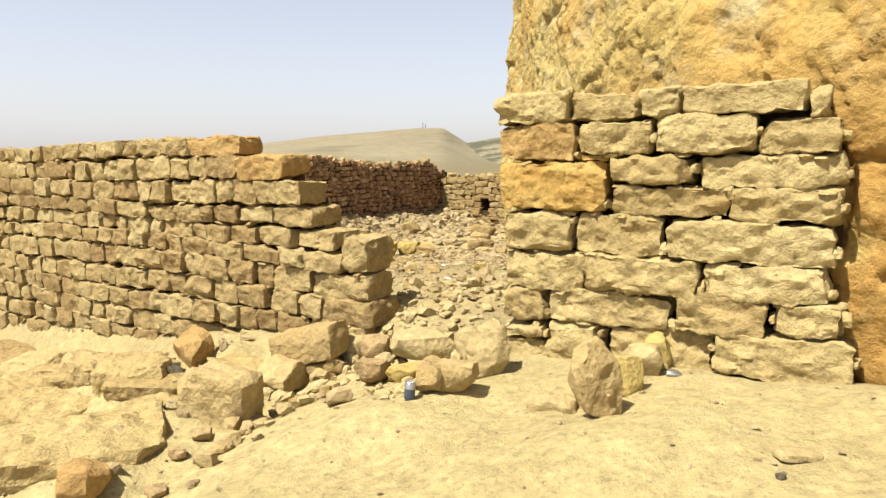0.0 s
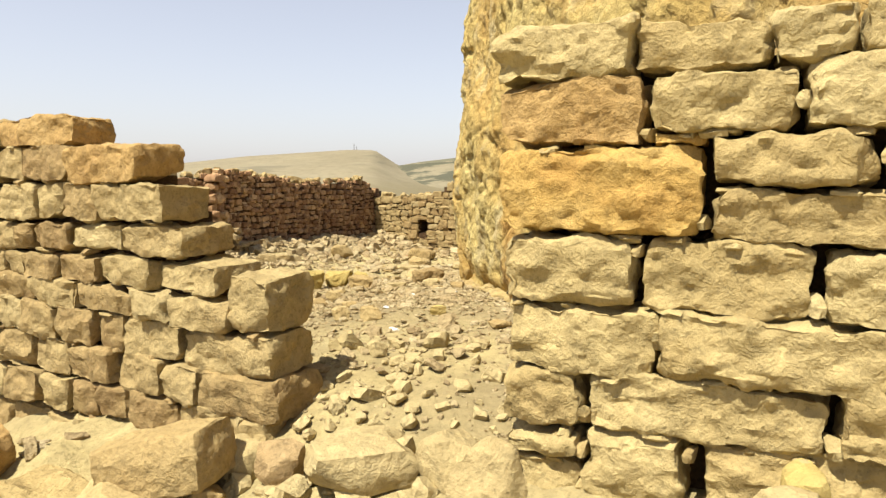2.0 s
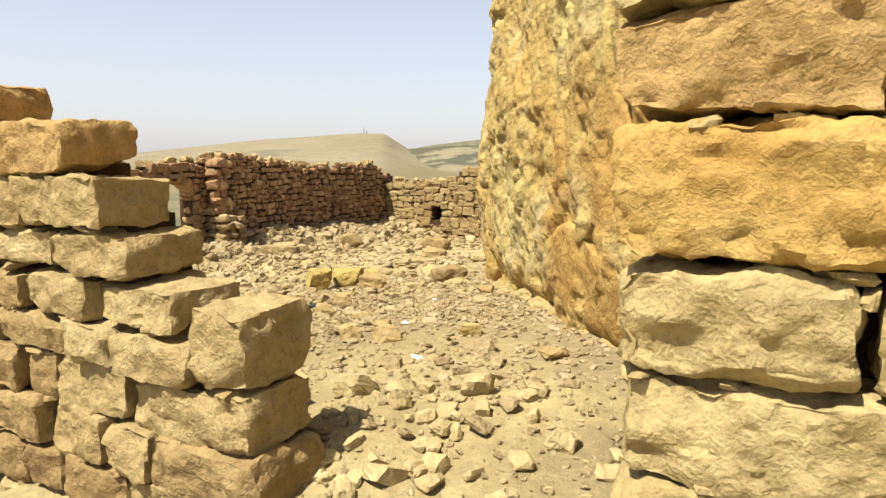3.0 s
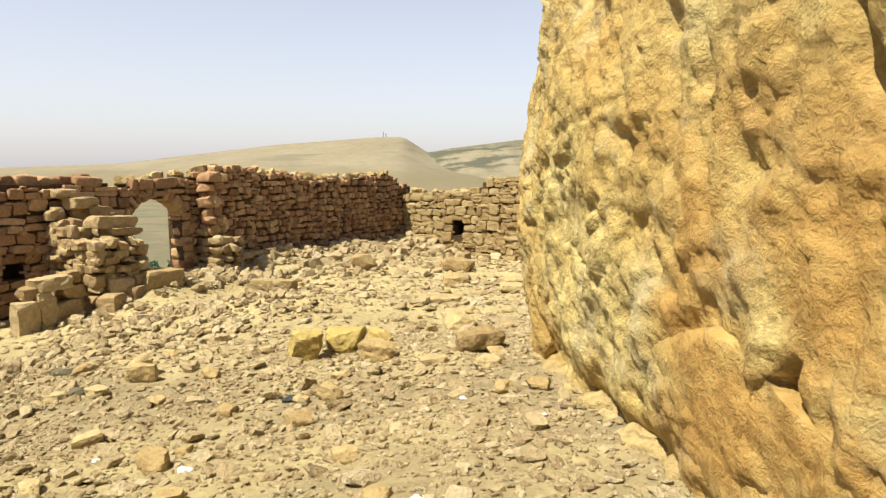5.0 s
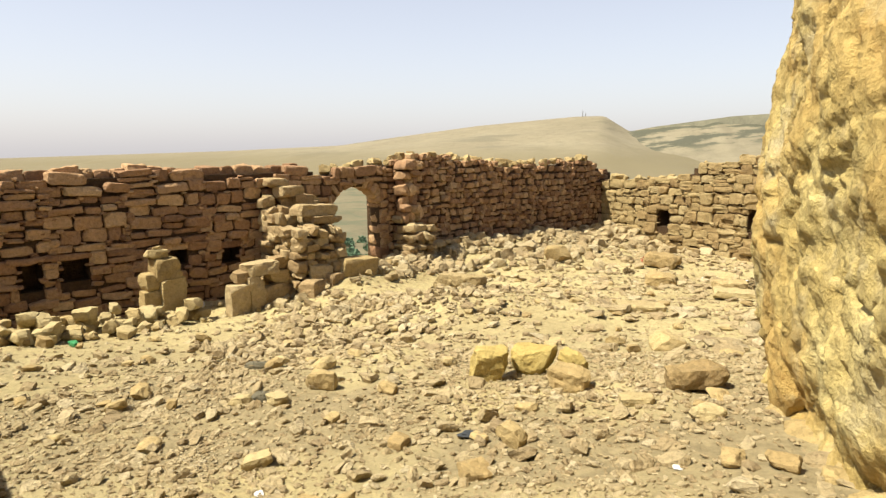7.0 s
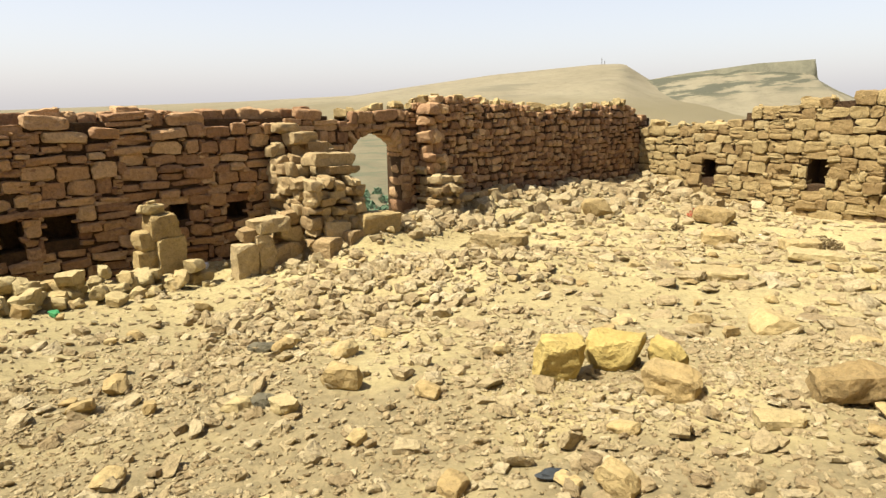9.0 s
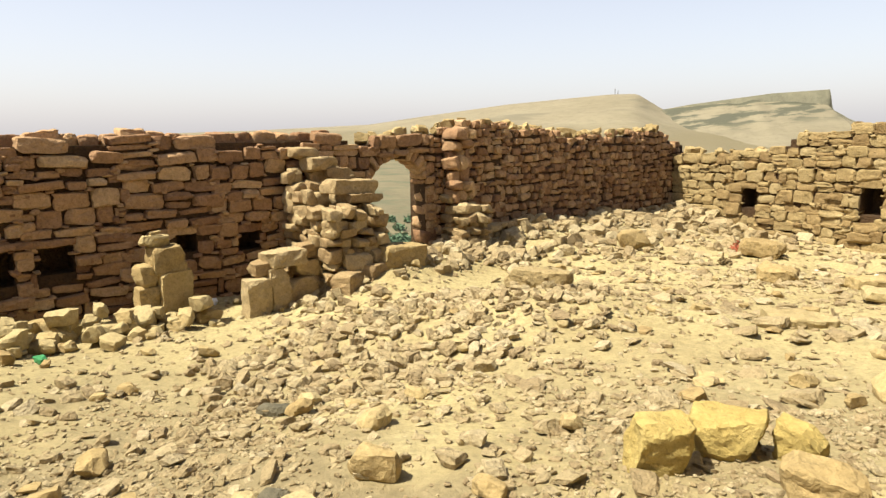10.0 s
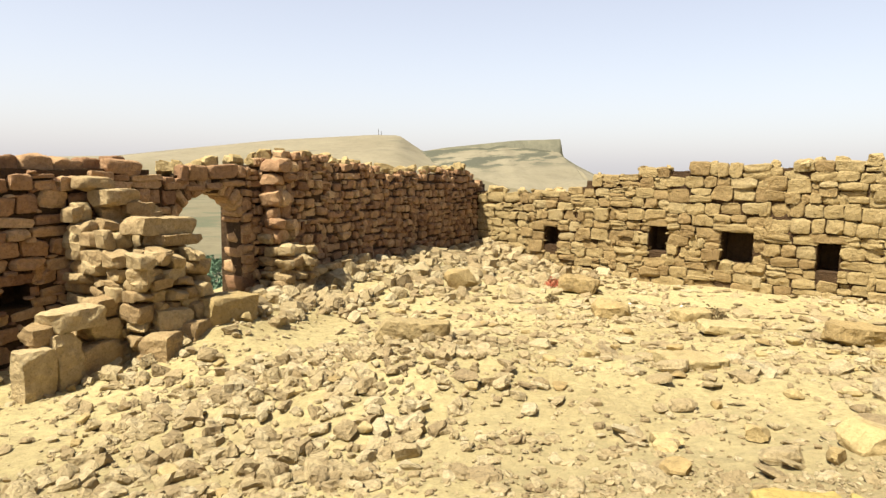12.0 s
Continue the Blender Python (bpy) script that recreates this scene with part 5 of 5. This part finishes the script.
stump("ruined_cross_wall", "stepped remains of a cross wall beside the archway, two long slabs on top", piled(rng, 1.95, 3.2, 0.02, 1.3, -0.75, [1.02, 0.8, 0.62, 0.56, 0.5], (0.12, 0.30), 0.2, (0.10, 0.19)) + [
    (2.58, 1.0, 0.71, 0.82, 0.44, 0.2), (2.72, 1.08, 0.57, 0.72, 0.42, 0.12), (2.5, 0.3, 1.02, 0.5, 0.4, 0.2), (2.75, 0.35, 0.9, 0.4, 0.35, 0.18), (2.3, 0.2, 1.22, 0.4, 0.35, 0.16),
    (2.2, 1.5, -0.72, 0.4, 0.36, 0.34), (2.6, 1.55, -0.66, 0.42, 0.36, 0.34), (2.95, 1.5, -0.6, 0.36, 0.36, 0.32), (2.4, 1.4, -0.38, 0.4, 0.3, 0.24), (2.8, 1.38, -0.34, 0.36, 0.3, 0.22)], 93, RUIN, 16)
stump("jamb_stub", "stub of broken wall on the other side of the archway", piled(rng, 5.3, 5.95, 0.0, 0.55, -0.8, [0.45, 0.34, 0.2], (0.12, 0.28), 0.0, (0.1, 0.18)), 94, RUIN, 14)
bench = []
for k in range(5):
    z, s = -0.72 + 0.125 * k, 5.75
    while s < 8.9:
        a, h = rng.uniform(0.16, 0.36), rng.uniform(0.10, 0.15)
        if z + h < np.interp(s, [5.7, 6.4, 8.6, 9], [-0.08, -0.12, -0.38, -0.5]):
            bench.append((s + a / 2, 0.42 + rng.uniform(-0.05, 0.05) - 0.03 * k, z, a, 0.34, h))
        s += a
stump("stone_bench", "low dry-stone bench of thin stones along the wall foot", bench, 97, RUIN, 12)
stump("sill_block", "thick squared sandstone block lying across the archway foot", [(3.12, 1.5, -0.46, 0.72, 0.46, 0.36)], 95, LOOSE, 8)
stump("broken_wall_edge", "ragged stones hanging at the broken wall above the arch side", piled(rng, 5.35, 5.9, 0.0, 0.22, 0.3, [1.6, 1.45], (0.14, 0.3)), 96, COURT)

# loose stones along the broken wall tops
for k in range(120):
    if k < 75:
        s = rng.uniform(3.6, 14.0)
        top, p0, d, n, wall = court_top(s), CW0, CWD, CWN, court
    else:
        s = rng.uniform(0.3, 11.0)
        top, p0, d, n, wall = far_top(s), RW0, RWD, RWN, far_wall
    w = rng.uniform(0.12, 0.32)
    v, f = FLATS[rng.integers(len(FLATS))]
    ob = part("loose_stone", mesh_from("loose_stone", v * (w, w * 0.8, w * rng.uniform(0.5, 0.9)), f, True, 24), LOOSE, wall)
    ob.matrix_basis = upright(p0, d, n, s, rng.uniform(-0.4, -0.08), top + rng.uniform(-0.05, 0.06), rng.uniform(-20, 20), rng.uniform(-20, 20), rng.uniform(0, 360))


# ---- litter ----
def lathe(profile, sides=20):
    """A turned shape from (radius, height) pairs."""
    verts, faces = [], []
    for r, z in profile:
        for k in range(sides):
            a = 2 * math.pi * k / sides
            verts.append((r * math.cos(a), r * math.sin(a), z))
    for j in range(len(profile) - 1):
        for k in range(sides):
            a, b = j * sides + k, j * sides + (k + 1) % sides
            faces.append((a, b, b + sides, a + sides))
    return np.array(verts), np.array(faces)


CAN_BLUE = plain_material("printed_blue_tin", (0.10, 0.13, 0.19), 0.35, 0.5)
TIN = plain_material("bare_tin", (0.62, 0.63, 0.64), 0.3, 0.9)
can = new("drink_can")
can.matrix_basis = Matrix.Translation((0.14, 4.02, g(0.14, 4.02) + 0.004)) @ pose(0, 0, 0, -6, 8, 20)
v, f = lathe([(0.0, 0.004), (0.024, 0.0), (0.033, 0.012), (0.033, 0.07)])
part("can_body", mesh_from("can_body", v, f, True, 40), CAN_BLUE, can, "dark printed lower body", can.matrix_basis.copy())
v, f = lathe([(0.033, 0.07), (0.033, 0.104), (0.027, 0.114), (0.026, 0.111), (0.0, 0.111)])
part("can_top", mesh_from("can_top", v, f, True, 40), TIN, can, "bare silver upper part", can.matrix_basis.copy())
tagged(can, "dented blue and silver drink can on bedrock", "can")


def crumpled(name, x, y, size, material, label, seed, yaw=0):
    v, f = rock_shape(size, seed, 7, 12, 0.22)
    ob = part(name, mesh_from(name, v, f, True, 20), material)
    ob.matrix_basis = Matrix.Translation((x, y, g(x, y) + size[2] * 0.4)) @ pose(0, 0, 0, 8, 6, yaw)
    return tagged(ob, label, "litter")


WHITE_FILM = plain_material("white_plastic", (0.75, 0.75, 0.73), 0.45)
crumpled("foil_scrap", 1.78, 4.22, (0.10, 0.06, 0.03), TIN, "crumpled shiny foil scrap beside a rock", 61)
crumpled("paper_cup", -6.75, 16.35, (0.13, 0.10, 0.10), WHITE_FILM, "crushed white paper cup at the wall foot", 62)
crumpled("plastic_bag", -6.6, 13.35, (0.2, 0.12, 0.10), plain_material("green_plastic", (0.06, 0.26, 0.10), 0.4), "crumpled green plastic bag among stones", 63)
for k, (x, y) in enumerate(((-0.9, 8.9), (0.3, 8.2), (0.62, 9.9), (-1.6, 9.4), (1.0, 9.2), (-2.9, 11.3), (3.0, 21.0), (2.2, 21.5), (0.35, 7.35))):
    crumpled("paper_scrap", x, y, (0.09, 0.06, 0.02), WHITE_FILM, "small torn white paper scrap on gravel", 70 + k, 40 * k)
crumpled("shoe_sole", -0.62, 10.36, (0.20, 0.08, 0.05), plain_material("black_rubber", (0.045, 0.05, 0.055), 0.6), "worn black rubber shoe sole on gravel", 64, 25)


# ---- plants ----
def leafy(name, centre, radius, count, leaf, material, seed, squash=0.8):
    """A clump of many small leaf blades with gaps and an uneven outline."""
    r = np.random.default_rng(seed)
    d = r.normal(size=(count, 3))
    d /= np.linalg.norm(d, axis=1)[:, None]
    lobes = 0.72 + 0.35 * vnoise(d * 2 + seed, 1.3, seed)
    p = d * (radius * lobes * r.uniform(0.35, 1.0, count) ** 0.5)[:, None]
    p[:, 2] = np.abs(p[:, 2]) * squash
    a, b = r.normal(size=(count, 3)), r.normal(size=(count, 3))
    a *= leaf / np.linalg.norm(a, axis=1)[:, None]
    b *= leaf * 0.5 / np.linalg.norm(b, axis=1)[:, None]
    c = p + np.asarray(centre)
    v = np.stack([c - a, c + b, c + a, c - b], 1).reshape(-1, 3)
    return v, np.arange(4 * count).reshape(-1, 4)


RED_LEAF = plain_material("dry_red_leaf", (0.5, 0.15, 0.08), 0.8)
DRY_LEAF = plain_material("dry_brown_leaf", (0.24, 0.17, 0.08), 0.85)
# valley green is lightened, with the distance haze put into its colour
GREEN_LEAF = plain_material("hazed_valley_leaf", (0.13, 0.2, 0.115), 0.8)
for name, x, y, rad, mat, label in (("red_shrub", 1.2, 23.5, 0.3, RED_LEAF, "small dry reddish shrub among stones"), ("dry_shrub", 2.9, 19.5, 0.3, DRY_LEAF, "low dry brown shrub on earth"), ("dry_shrub", 0.63, 21.2, 0.16, DRY_LEAF, "small dark dry shrub among stones")):
    shrub = new(name)
    shrub.matrix_basis = Matrix.Translation((x, y, g(x, y)))
    v, f = leafy(name, (0, 0, 0.02), rad, 260, 0.035, mat, 5)
    part("foliage", mesh_from("foliage", v, f), mat, shrub, "", shrub.matrix_basis.copy())
    v, f = lathe([(0.012, -0.03), (0.008, rad * 0.5), (0.002, rad * 0.8)], 6)
    part("stem", mesh_from("stem", v, f), DRY_LEAF, shrub, "", shrub.matrix_basis.copy())
    tagged(shrub, label, "shrub")
# groves on the valley floor behind the archway
rng = np.random.default_rng(99)
vs, fs, base = [], [], 0
for k in range(190):
    dist, side = rng.uniform(140, 225), rng.uniform(-0.62, -0.22)
    x, y = -0.6 + dist * math.sin(side), 8 + dist * math.cos(side)
    rad = rng.uniform(1.2, 3.6)
    v, f = leafy("grove", (x, y, float(ground(np.array([x]), np.array([y]))[0]) + 0.2), rad, 120, rad * 0.26, GREEN_LEAF, 300 + k, 0.9)
    vs.append(v)
    fs.append(f + base)
    base += len(v)
tagged(part("far_grove", mesh_from("far_grove", np.concatenate(vs), np.concatenate(fs)), GREEN_LEAF), "haze-paled green trees scattered over the valley floor", "trees", kind="stuff")

# ---- masts on the far ridge ----
MAST = plain_material("grey_steel", (0.22, 0.21, 0.2), 0.6)
for x, h in ((-66, 15), (-60, 9)):
    mast = new("radio_mast")
    mast.matrix_basis = Matrix.Translation((x, 1500, 72.5))
    v, f = lathe([(1.1, -3), (0.55, h * 0.6), (0.2, h)], 6)
    part("mast_pole", mesh_from("mast_pole", v, f), MAST, mast, "", mast.matrix_basis.copy())
    v, f = lathe([(0.1, h * 0.62), (1.3, h * 0.66), (1.3, h * 0.72), (0.1, h * 0.75)], 8)
    part("platform", mesh_from("platform", v, f), MAST, mast, "", mast.matrix_basis.copy())
    tagged(mast, "slim grey radio mast on the far ridge", "mast")
